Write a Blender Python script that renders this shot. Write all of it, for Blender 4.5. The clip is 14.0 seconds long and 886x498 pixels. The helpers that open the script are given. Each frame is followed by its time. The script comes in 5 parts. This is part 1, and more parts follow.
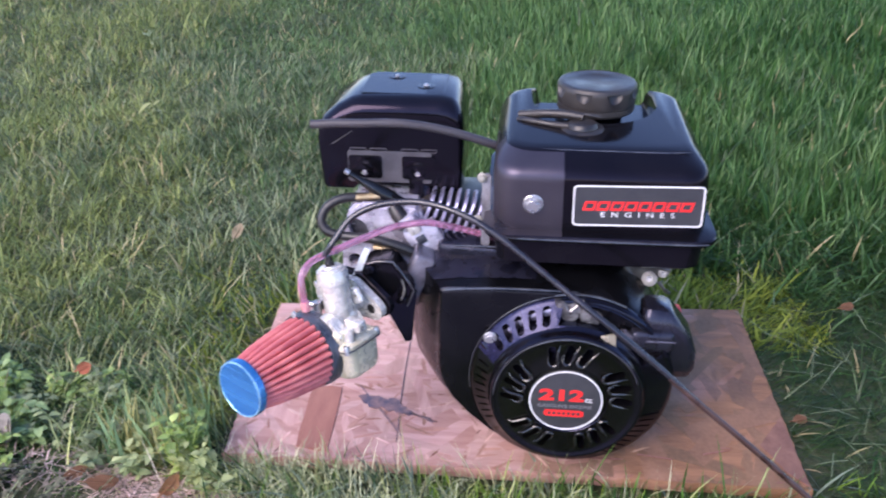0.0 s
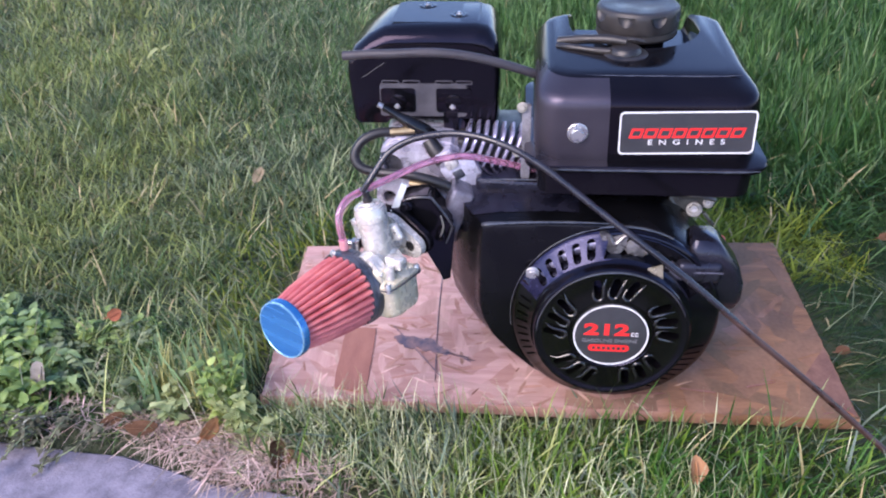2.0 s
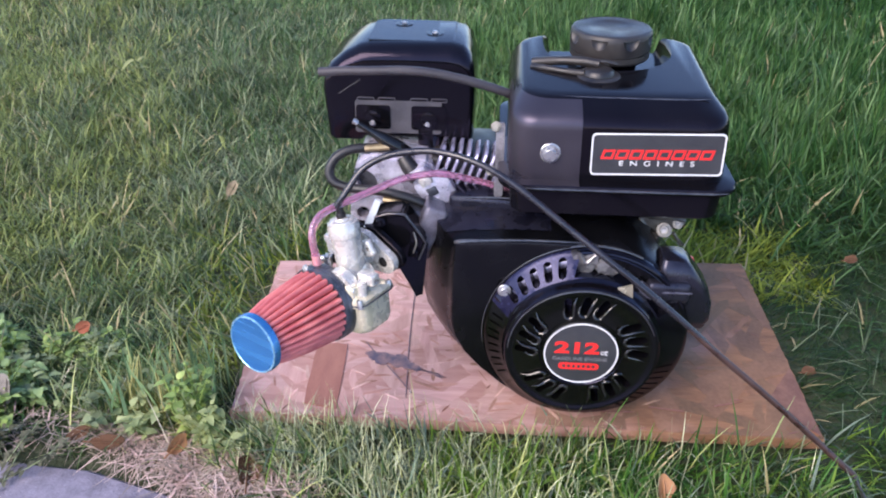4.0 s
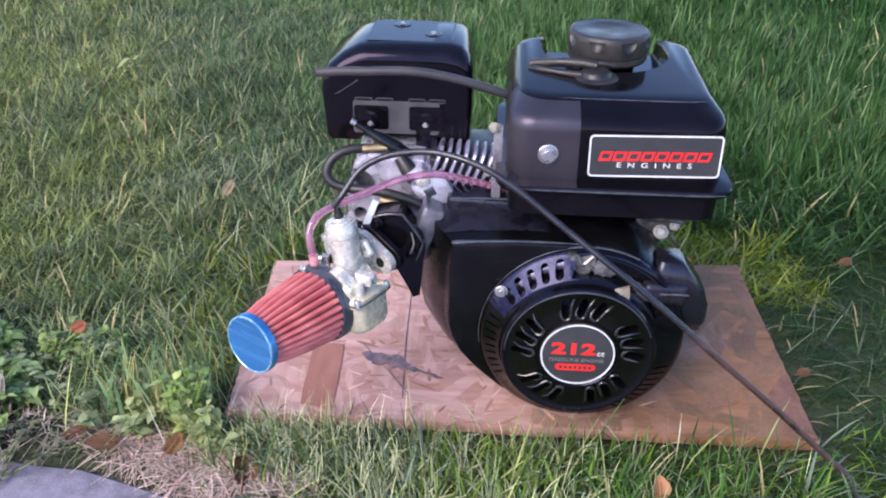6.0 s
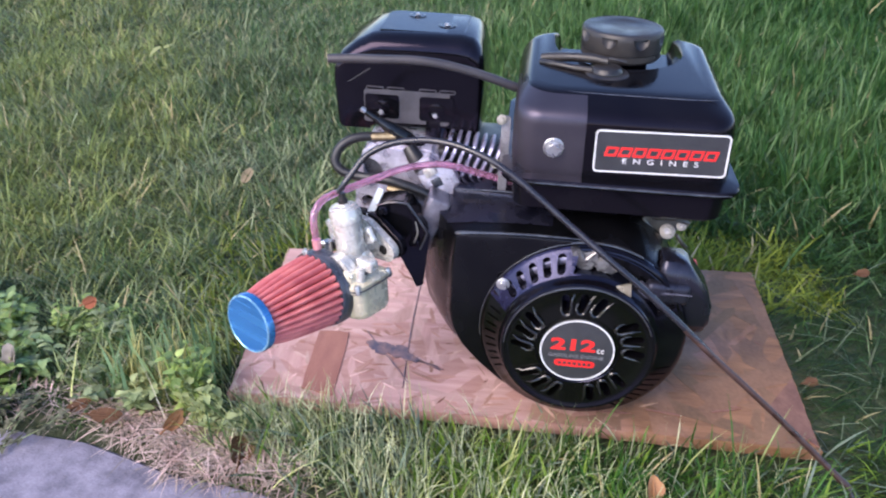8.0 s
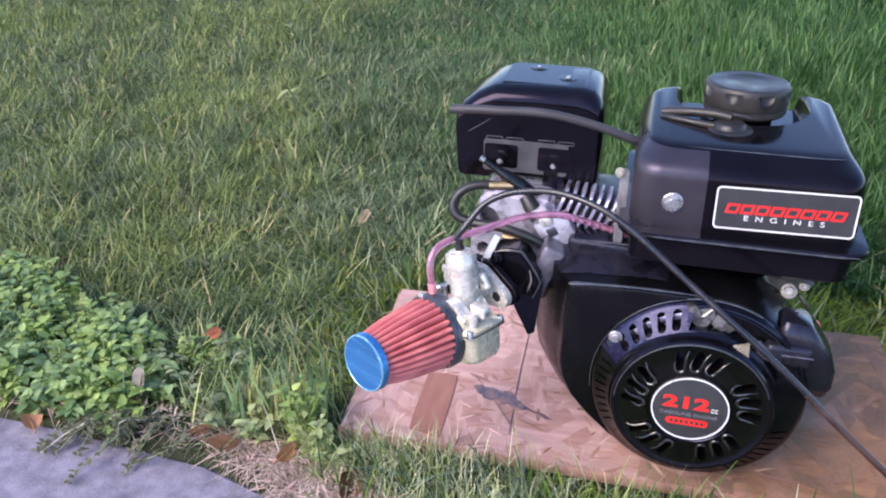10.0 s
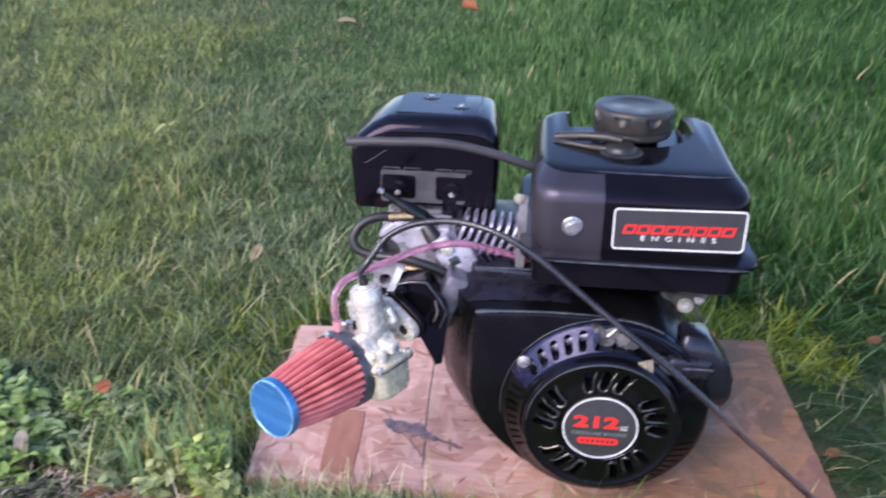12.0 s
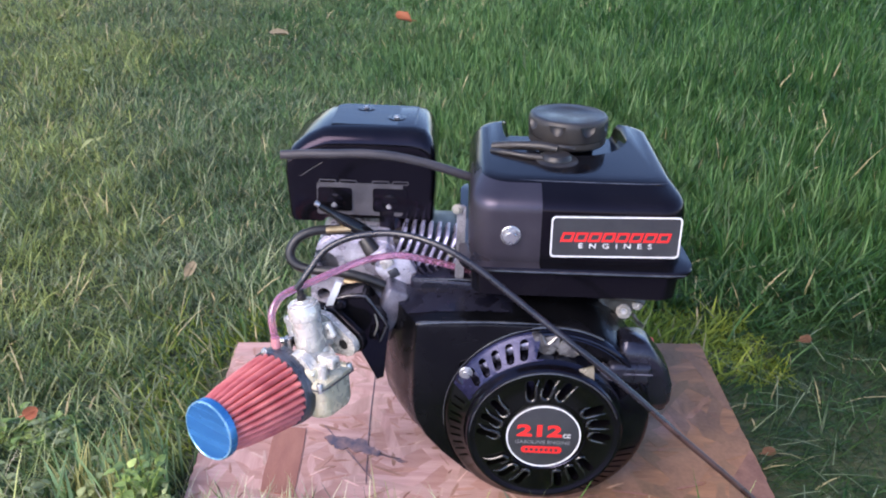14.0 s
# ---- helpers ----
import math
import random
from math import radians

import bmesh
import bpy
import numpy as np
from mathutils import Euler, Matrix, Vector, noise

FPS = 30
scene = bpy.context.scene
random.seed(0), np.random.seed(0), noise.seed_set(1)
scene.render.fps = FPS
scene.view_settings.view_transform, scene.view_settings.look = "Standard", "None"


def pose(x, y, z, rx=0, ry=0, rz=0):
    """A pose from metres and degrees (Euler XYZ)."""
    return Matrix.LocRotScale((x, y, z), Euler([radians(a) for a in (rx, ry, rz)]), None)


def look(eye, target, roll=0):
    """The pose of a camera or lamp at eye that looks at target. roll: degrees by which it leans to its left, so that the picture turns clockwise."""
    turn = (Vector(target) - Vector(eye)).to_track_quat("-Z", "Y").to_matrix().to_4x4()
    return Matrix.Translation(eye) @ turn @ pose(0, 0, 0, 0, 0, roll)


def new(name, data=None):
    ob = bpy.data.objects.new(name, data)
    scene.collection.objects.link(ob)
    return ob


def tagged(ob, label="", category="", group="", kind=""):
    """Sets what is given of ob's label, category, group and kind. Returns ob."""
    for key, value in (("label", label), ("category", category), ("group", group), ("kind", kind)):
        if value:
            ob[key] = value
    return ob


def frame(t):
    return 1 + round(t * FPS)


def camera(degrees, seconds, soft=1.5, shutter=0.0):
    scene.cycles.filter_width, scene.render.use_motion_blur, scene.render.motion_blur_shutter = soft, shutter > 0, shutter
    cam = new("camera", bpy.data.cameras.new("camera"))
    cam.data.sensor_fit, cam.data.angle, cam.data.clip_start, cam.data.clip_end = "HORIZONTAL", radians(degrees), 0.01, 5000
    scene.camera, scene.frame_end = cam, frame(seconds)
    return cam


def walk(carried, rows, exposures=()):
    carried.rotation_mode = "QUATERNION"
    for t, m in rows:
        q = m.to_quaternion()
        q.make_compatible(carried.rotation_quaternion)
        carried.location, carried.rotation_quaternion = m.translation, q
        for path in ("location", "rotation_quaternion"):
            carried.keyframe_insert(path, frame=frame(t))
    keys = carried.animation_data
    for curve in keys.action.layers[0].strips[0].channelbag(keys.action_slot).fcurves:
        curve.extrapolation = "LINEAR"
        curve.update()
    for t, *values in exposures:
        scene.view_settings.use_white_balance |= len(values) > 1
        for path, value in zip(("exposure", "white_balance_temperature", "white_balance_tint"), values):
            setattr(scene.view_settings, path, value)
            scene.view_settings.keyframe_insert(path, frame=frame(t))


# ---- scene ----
cam = camera(55.6, 14.0, soft=2.0, shutter=0.5)
PATH = [
    (0, (0.053, 0.038, 0.589), (-0.115, 1.789, -0.363), -0.2),
    (0.5, (0.026, 0.042, 0.584), (-0.196, 1.777, -0.385), -1.1),
    (1, (0.015, 0.037, 0.57), (-0.247, 1.745, -0.435), -2.6),
    (1.5, (0.017, 0.045, 0.572), (-0.185, 1.731, -0.484), -2.4),
    (2, (0.017, 0.047, 0.568), (-0.151, 1.737, -0.489), -1.6),
    (2.5, (0.016, 0.047, 0.57), (-0.12, 1.751, -0.469), -0.6),
    (3, (0.019, 0.046, 0.57), (-0.103, 1.756, -0.46), -0.2),
    (5.5, (0.017, 0.044, 0.571), (-0.08, 1.76, -0.451), 0.8),
    (6, (0.016, 0.044, 0.571), (-0.079, 1.759, -0.453), 0.8),
    (6.5, (0.016, 0.046, 0.568), (-0.077, 1.758, -0.461), 0.9),
    (7, (0.016, 0.047, 0.568), (-0.072, 1.76, -0.459), 1.1),
    (7.5, (0.028, 0.044, 0.559), (-0.089, 1.753, -0.474), 1.4),
    (8, (0.043, 0.038, 0.561), (-0.128, 1.752, -0.455), 1.9),
    (8.5, (0.04, 0.036, 0.565), (-0.243, 1.751, -0.425), 0.8),
    (9, (0.045, 0.033, 0.564), (-0.37, 1.733, -0.403), 0.2),
    (9.2, (0.045, 0.032, 0.565), (-0.391, 1.741, -0.379), 0.0),
    (11.3, (0.015, 0.029, 0.578), (-0.369, 1.759, -0.35), 0.5),
    (11.5, (0.017, 0.039, 0.576), (-0.321, 1.785, -0.339), -0.7),
    (12, (0.017, 0.04, 0.575), (-0.145, 1.826, -0.31), 1.1),
    (12.5, (0.017, 0.042, 0.574), (-0.027, 1.857, -0.265), 2.4),
    (13, (0.017, 0.042, 0.574), (-0.005, 1.857, -0.265), 1.7),
    (13.5, (0.017, 0.043, 0.574), (-0.006, 1.853, -0.277), 1.7),
    (14, (0.017, 0.046, 0.573), (-0.002, 1.852, -0.286), 1.7),
]
walk(cam, [(t, look(eye, target, roll)) for t, eye, target, roll in PATH], [(0, 1.35, 6330, 26), (2, 1.31, 6330, 26), (3, 1.26, 6500, 20), (7, 1.26, 6500, 20), (9, 1.33, 6550, 20), (12, 1.31, 6550, 20), (14, 1.27, 6480, 20)])

# the board's top is z = 0

# ---- world and light ----
world = bpy.data.worlds.new("evening_sky")
scene.world = world
world.use_nodes = True
wn = world.node_tree.nodes
sky = wn.new("ShaderNodeTexSky")
sky.sky_type, sky.sun_disc = "NISHITA", False
SUN_ELEV, SUN_AZ = radians(38), radians(-142)
sky.sun_elevation, sky.sun_rotation = SUN_ELEV, SUN_AZ
sky.air_density, sky.dust_density, sky.ozone_density = 1.0, 0.7, 4.0
world.node_tree.links.new(sky.outputs[0], wn["Background"].inputs[0])
wn["Background"].inputs[1].default_value = 0.165
sun = new("sun", bpy.data.lights.new("sun", "SUN"))
sun.data.energy, sun.data.angle, sun.data.color = 1.9, radians(42), (1.0, 0.88, 0.74)
sun_way = Vector((math.sin(SUN_AZ) * math.cos(SUN_ELEV), math.cos(SUN_AZ) * math.cos(SUN_ELEV), math.sin(SUN_ELEV)))
sun.matrix_world = look(sun_way * 20, (0, 0, 0))


# ---- materials ----
def mat(name, c1, c2=None, rough=0.5, metal=0.0, scale=40.0, fine=400.0, bump=0.15, depth=0.0006, rvar=0.12,
        island=0.0, objrand=0.0, coat=0.0, trans=0.0, spec=0.5, tint=(1, 1, 1), stretch=(1, 1, 1), patch=None, sss=0.0):
    """Two scales of noise in the colour, roughness and relief; island, objrand: value spread from piece to piece."""
    m = bpy.data.materials.new(name)
    m.use_nodes = True
    n, l = m.node_tree.nodes, m.node_tree.links
    b = n["Principled BSDF"]
    tc = n.new("ShaderNodeTexCoord")
    mp = n.new("ShaderNodeMapping")
    mp.inputs["Scale"].default_value = stretch
    l.new(tc.outputs["Object"], mp.inputs[0])
    big, small = n.new("ShaderNodeTexNoise"), n.new("ShaderNodeTexNoise")
    for t, s, d in ((big, scale, 5), (small, fine, 3)):
        t.inputs["Scale"].default_value = s
        t.inputs["Detail"].default_value = d
        l.new(mp.outputs[0], t.inputs["Vector"])
    add = n.new("ShaderNodeMath")
    add.operation = "MULTIPLY_ADD"
    add.inputs[1].default_value = 0.35
    l.new(small.outputs["Fac"], add.inputs[0])
    l.new(big.outputs["Fac"], add.inputs[2])
    ramp = n.new("ShaderNodeMapRange")
    ramp.inputs[1].default_value, ramp.inputs[2].default_value = 0.45, 0.92
    l.new(add.outputs[0], ramp.inputs[0])
    mix = n.new("ShaderNodeMix")
    mix.data_type = "RGBA"
    mix.inputs[6].default_value = (*c1, 1)
    mix.inputs[7].default_value = (*(c2 or [min(1, c * 1.35) for c in c1]), 1)
    l.new(ramp.outputs[0], mix.inputs[0])
    col = mix.outputs[2]
    if patch:                       # a second tone in wide uneven patches
        pc, psc, lo, hi, xw = patch
        pn = n.new("ShaderNodeTexNoise")
        pn.inputs["Scale"].default_value, pn.inputs["Detail"].default_value = psc, 4
        l.new(tc.outputs["Object"], pn.inputs["Vector"])
        sep = n.new("ShaderNodeSeparateXYZ")
        l.new(tc.outputs["Object"], sep.inputs[0])
        ma = n.new("ShaderNodeMath")
        ma.operation = "MULTIPLY_ADD"
        ma.inputs[1].default_value = xw
        l.new(sep.outputs[0], ma.inputs[0])
        l.new(pn.outputs["Fac"], ma.inputs[2])
        mr = n.new("ShaderNodeMapRange")
        mr.inputs[1].default_value, mr.inputs[2].default_value = lo, hi
        l.new(ma.outputs[0], mr.inputs[0])
        mx = n.new("ShaderNodeMix")
        mx.data_type = "RGBA"
        tone = n.new("ShaderNodeMix")
        tone.data_type = "RGBA"
        tone.inputs[6].default_value = (*[0.62 * c for c in pc], 1)
        tone.inputs[7].default_value = (*[1.38 * c for c in pc], 1)
        l.new(ramp.outputs[0], tone.inputs[0])
        l.new(tone.outputs[2], mx.inputs[7])
        l.new(mr.outputs[0], mx.inputs[0])
        l.new(col, mx.inputs[6])
        col = mx.outputs[2]
    for amount, kind, out in ((island, "ShaderNodeNewGeometry", "Random Per Island"), (objrand, "ShaderNodeObjectInfo", "Random")):
        if amount:
            g = n.new(kind)
            hs = n.new("ShaderNodeHueSaturation")
            mr = n.new("ShaderNodeMapRange")
            mr.inputs[3].default_value, mr.inputs[4].default_value = 1 - amount, 1 + amount
            l.new(g.outputs[out], mr.inputs[0])
            l.new(mr.outputs[0], hs.inputs["Value"])
            mh = n.new("ShaderNodeMapRange")
            mh.inputs[3].default_value, mh.inputs[4].default_value = 0.5 + 0.035 * amount, 0.5 - 0.045 * amount
            l.new(g.outputs[out], mh.inputs[0])
            l.new(mh.outputs[0], hs.inputs["Hue"])
            l.new(col, hs.inputs["Color"])
            col = hs.outputs[0]
    l.new(col, b.inputs["Base Color"])
    rr = n.new("ShaderNodeMapRange")
    rr.inputs[1].default_value, rr.inputs[2].default_value = 0.3, 0.7
    rr.inputs[3].default_value, rr.inputs[4].default_value = max(0.02, rough - rvar), min(1, rough + rvar)
    l.new(big.outputs["Fac"], rr.inputs[0])
    l.new(rr.outputs[0], b.inputs["Roughness"])
    b.inputs["Metallic"].default_value = metal
    b.inputs["Coat Weight"].default_value = coat
    b.inputs["Coat Roughness"].default_value = 0.12
    b.inputs["Transmission Weight"].default_value = trans
    b.inputs["Specular IOR Level"].default_value = spec
    b.inputs["Specular Tint"].default_value = (*tint, 1)
    if bump:
        bp = n.new("ShaderNodeBump")
        bp.inputs["Strength"].default_value, bp.inputs["Distance"].default_value = bump, depth
        l.new(small.outputs["Fac"], bp.inputs["Height"])
        l.new(bp.outputs[0], b.inputs["Normal"])
    if sss:                         # thin leaves let light through
        tr = n.new("ShaderNodeBsdfTranslucent")
        l.new(col, tr.inputs[0])
        ms = n.new("ShaderNodeMixShader")
        ms.inputs[0].default_value = sss
        l.new(b.outputs[0], ms.inputs[1])
        l.new(tr.outputs[0], ms.inputs[2])
        l.new(ms.outputs[0], n["Material Output"].inputs[0])
    return m


# violet and blue specular tints put the sky's reflected colour into these blacks
M_TANK = mat("gloss_black_paint", (0.0028, 0.0027, 0.0038), (0.006, 0.0057, 0.007), 0.16, scale=14, fine=900, bump=0.03, rvar=0.07, spec=0.2, tint=(0.86, 0.68, 1.0))
M_TANKDULL = mat("dull_black_paint", (0.015, 0.0133, 0.016), (0.031, 0.0275, 0.032), 0.31, scale=22, fine=700, bump=0.05, rvar=0.10, spec=0.65, tint=(0.78, 0.72, 1.0))
M_SHROUD = mat("black_painted_steel", (0.002, 0.002, 0.003), (0.005, 0.0045, 0.006), 0.15, scale=26, fine=600, bump=0.08, rvar=0.05, spec=0.4, tint=(0.62, 0.64, 1.0))
M_HOUSING = mat("dusty_black_steel", (0.002, 0.0021, 0.0026), (0.005, 0.005, 0.006), 0.24, scale=26, fine=600, bump=0.08, rvar=0.12, spec=0.25, tint=(0.82, 0.80, 1.0))
M_COVER = mat("gloss_black_cover", (0.0018, 0.002, 0.0018), (0.004, 0.0042, 0.004), 0.14, scale=26, fine=600, bump=0.06, rvar=0.06, spec=0.25, tint=(0.95, 1.0, 0.92))
M_SHOULDER = mat("bluish_sheen_paint", (0.003, 0.003, 0.006), (0.016, 0.016, 0.026), 0.28, scale=60, fine=500, bump=0.25, rvar=0.14, spec=0.5, tint=(0.80, 0.80, 1.0))
M_SEMI = mat("semi_gloss_black", (0.0025, 0.0025, 0.0035), (0.005, 0.005, 0.006), 0.15, scale=30, fine=500, bump=0.06, rvar=0.07, spec=0.28, tint=(0.80, 0.68, 1.0))
M_DARK = mat("dark_void_black", (0.003, 0.003, 0.003), (0.006, 0.006, 0.006), 0.85, bump=0)
M_RUBBER = mat("black_rubber", (0.008, 0.008, 0.009), (0.018, 0.017, 0.018), 0.4, scale=60, fine=900, bump=0.1)
M_BOOT = mat("wet_black_rubber", (0.004, 0.004, 0.005), (0.008, 0.008, 0.009), 0.09, scale=60, fine=900, bump=0.08, rvar=0.05, spec=0.5)
M_HOSEGREY = mat("dusty_grey_rubber", (0.028, 0.025, 0.029), (0.056, 0.050, 0.055), 0.55, scale=50, fine=800, bump=0.1)
M_CAPPL = mat("worn_black_plastic", (0.008, 0.0075, 0.0085), (0.032, 0.027, 0.024), 0.42, scale=60, fine=700, bump=0.2)
M_GRIP = mat("matt_dark_plastic", (0.006, 0.006, 0.010), (0.016, 0.016, 0.023), 0.25, scale=40, fine=900, bump=0.08, spec=0.55, tint=(0.8, 0.8, 1.0))
M_ALU = mat("cast_aluminium", (0.56, 0.535, 0.49), (0.69, 0.665, 0.61), 0.25, metal=0.42, scale=160, fine=900, bump=0.15, depth=0.0004)
M_PLATE = mat("dusty_dark_plate", (0.04, 0.037, 0.044), (0.085, 0.08, 0.09), 0.5, scale=60, fine=700, bump=0.2)
M_ALUDIRTY = mat("stained_aluminium", (0.08, 0.075, 0.08), (0.4, 0.39, 0.42), 0.42, metal=0.5, scale=45, fine=700, bump=0.35, depth=0.0008)
M_BOWL = mat("pale_zinc_casting", (0.62, 0.56, 0.40), (0.72, 0.66, 0.50), 0.26, metal=0.35, scale=110, fine=900, bump=0.15, spec=0.5)
M_CHROME = mat("bright_zinc_plating", (0.40, 0.395, 0.40), (0.62, 0.61, 0.61), 0.3, metal=0.9, scale=120, fine=900, bump=0.2)
M_BRASS = mat("dull_brass", (0.26, 0.19, 0.1), (0.42, 0.33, 0.2), 0.42, metal=0.7, scale=80, bump=0.1)
M_STEEL = mat("dull_grey_steel", (0.12, 0.115, 0.105), (0.28, 0.265, 0.235), 0.42, metal=0.7, scale=70, fine=600, bump=0.25)
M_FILTER = mat("red_pleated_gauze", (0.47, 0.09, 0.098), (0.76, 0.235, 0.21), 0.62, scale=50, fine=1600, bump=0.4, depth=0.0006)
M_BLUE = mat("blue_lacquered_cap", (0.014, 0.13, 0.36), (0.05, 0.24, 0.52), 0.24, metal=0.5, scale=25, fine=300, bump=0.06, coat=0.3, stretch=(0.2, 0.2, 3))
M_BLUERIM = mat("blue_rim_highlight", (0.16, 0.42, 0.6), (0.4, 0.65, 0.78), 0.25, metal=0.6, scale=70, fine=400, bump=0.05)
M_CLAMP = mat("dark_steel_band", (0.05, 0.055, 0.07), (0.17, 0.175, 0.20), 0.36, metal=0.7, scale=80, bump=0.1)
M_PINKCLIP = mat("pink_hose_clip", (0.62, 0.22, 0.25), (0.8, 0.45, 0.45), 0.2, metal=0.2, scale=80, bump=0.05)
M_PINK = mat("pink_fuel_hose", (0.72, 0.28, 0.46), (0.86, 0.46, 0.60), 0.05, scale=80, bump=0.05, trans=0.8, coat=0.8)
M_CABLE = mat("worn_cable_sheath", (0.007, 0.007, 0.011), (0.020, 0.018, 0.025), 0.24, scale=40, fine=900, bump=0.12, spec=0.65)
M_CABLEBROWN = mat("brown_cable_sheath", (0.030, 0.014, 0.012), (0.078, 0.042, 0.036), 0.36, scale=60, fine=900, bump=0.2, spec=0.5)
M_PULLWIRE = mat("dull_dark_wire", (0.03, 0.028, 0.024), (0.09, 0.085, 0.075), 0.4, metal=0.3, scale=60, fine=900, bump=0.1)
M_WHITE = mat("white_print", (0.62, 0.62, 0.63), (0.76, 0.76, 0.76), 0.5, bump=0)
M_RED = mat("red_print", (0.7, 0.02, 0.02), (0.8, 0.03, 0.025), 0.45, bump=0)
M_BADGE = mat("badge_charcoal", (0.028, 0.029, 0.034), (0.04, 0.041, 0.046), 0.4, scale=90, bump=0.03)
M_GREYPRINT = mat("grey_print", (0.16, 0.16, 0.17), (0.2, 0.2, 0.21), 0.5, bump=0)
M_REDPLASTIC = mat("red_plastic", (0.6, 0.03, 0.02), (0.7, 0.05, 0.03), 0.4, bump=0.05)
M_WHITETIE = mat("bare_white_metal", (0.75, 0.74, 0.7), (0.85, 0.84, 0.8), 0.35, metal=0.4, bump=0.05)
M_BOARD = mat("strand_board_core", (0.36, 0.185, 0.15), (0.52, 0.31, 0.26), 0.7, spec=0.2, scale=40, fine=400, bump=0.5, depth=0.001, patch=((0.24, 0.123, 0.066), 6.0, 0.50, 0.74, 1.0), stretch=(0.3, 2.0, 1))
M_STRAND = mat("wood_strand", (0.40, 0.22, 0.185), (0.62, 0.405, 0.355), 0.62, spec=0.25, scale=28, fine=260, bump=0.5, depth=0.0009, objrand=0.09, patch=((0.24, 0.123, 0.066), 6.0, 0.50, 0.74, 1.0), stretch=(0.25, 3.0, 1))
M_STRAND2 = mat("wood_strand_cross", (0.40, 0.22, 0.18), (0.62, 0.405, 0.345), 0.62, spec=0.25, scale=28, fine=260, bump=0.5, depth=0.0009, objrand=0.09, patch=((0.24, 0.123, 0.066), 6.0, 0.50, 0.74, 1.0), stretch=(3.0, 0.25, 1))
M_STRANDTAN = mat("tan_wood_strand", (0.245, 0.14, 0.098), (0.40, 0.25, 0.185), 0.62, spec=0.25, scale=14, fine=200, bump=0.4, depth=0.0008, objrand=0.14, patch=((0.20, 0.11, 0.06), 6.0, 0.50, 0.74, 1.0))
M_STRANDRED = mat("red_brown_strand", (0.265, 0.112, 0.082), (0.365, 0.17, 0.125), 0.6, spec=0.25, scale=30, fine=300, bump=0.3, stretch=(2.5, 0.5, 1))
M_SLIVER = mat("surface_wood_sliver", (0.29, 0.14, 0.10), (0.50, 0.29, 0.225), 0.62, spec=0.2, scale=40, fine=420, bump=0.4, depth=0.0006, island=0.2, patch=((0.24, 0.123, 0.066), 6.0, 0.50, 0.74, 1.0))
M_PALESLIVER = mat("pale_wood_sliver", (0.48, 0.29, 0.235), (0.68, 0.46, 0.385), 0.62, spec=0.2, scale=60, fine=420, bump=0.3, island=0.25, patch=((0.5, 0.29, 0.17), 6.0, 0.50, 0.74, 1.0))
M_DARKSLIVER = mat("dark_wood_sliver", (0.15, 0.07, 0.05), (0.27, 0.14, 0.10), 0.6, spec=0.2, scale=60, fine=420, bump=0.3, island=0.3)
M_STAIN = mat("dark_grease_stain", (0.06, 0.055, 0.085), (0.30, 0.175, 0.15), 0.5, scale=95, fine=260, bump=0.2)
M_SOIL = mat("lawn_soil", (0.035, 0.047, 0.018), (0.07, 0.082, 0.036), 0.9, scale=12, fine=120, bump=0.6, depth=0.01)
M_PAVE = mat("grey_concrete", (0.13, 0.116, 0.145), (0.30, 0.272, 0.325), 0.85, scale=55, fine=430, bump=0.6, depth=0.0012, patch=((0.17, 0.156, 0.18), 2.0, 0.55, 0.80, 0.0))
M_GRASS = mat("lawn_grass_blade", (0.022, 0.074, 0.018), (0.064, 0.165, 0.040), 0.36, scale=5, fine=60, bump=0, island=0.5, spec=0.35,
              patch=((0.14, 0.19, 0.08), 2.2, 0.42, 0.80, -0.28), sss=0.42)
M_LIGHTGRASS = mat("light_yellowish_blade", (0.150, 0.20, 0.052), (0.274, 0.34, 0.110), 0.45, scale=5, fine=60, bump=0, island=0.55, sss=0.32, spec=0.35)
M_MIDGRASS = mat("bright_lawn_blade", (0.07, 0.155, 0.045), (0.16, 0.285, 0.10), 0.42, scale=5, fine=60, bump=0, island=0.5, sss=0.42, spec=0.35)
M_GREYGRASS = mat("greyish_thin_grass", (0.118, 0.165, 0.078), (0.265, 0.315, 0.175), 0.45, scale=5, fine=60, bump=0, island=0.6, sss=0.3, spec=0.35)
M_DRYGRASS = mat("dry_grass_blade", (0.35, 0.3, 0.14), (0.46, 0.4, 0.21), 0.6, scale=20, fine=100, bump=0, island=0.4, sss=0.2)
# pale partly for the white glints on the blade tips
M_PALETIP = mat("pale_grass_tip", (0.36, 0.41, 0.21), (0.64, 0.68, 0.44), 0.4, scale=20, fine=100, bump=0, island=0.5, sss=0.3)
M_BROADGRASS = mat("broad_grass_blade", (0.13, 0.24, 0.10), (0.25, 0.37, 0.18), 0.35, scale=20, fine=100, bump=0, island=0.4, sss=0.3)
M_STRAW = mat("dry_straw", (0.27, 0.19, 0.145), (0.58, 0.45, 0.37), 0.65, scale=30, fine=200, bump=0, island=0.65)
M_WEED = mat("weed_leaf", (0.16, 0.275, 0.058), (0.37, 0.49, 0.16), 0.42, scale=40, fine=300, bump=0.2, island=0.5, sss=0.35)
M_WEEDBLUE = mat("cool_weed_leaf", (0.15, 0.255, 0.085), (0.33, 0.45, 0.19), 0.4, scale=40, fine=300, bump=0.2, island=0.5, sss=0.35)
M_WEEDTALL = mat("yellowish_weed_leaf", (0.30, 0.33, 0.12), (0.42, 0.44, 0.18), 0.5, scale=40, fine=300, bump=0.2, island=0.2, sss=0.3)
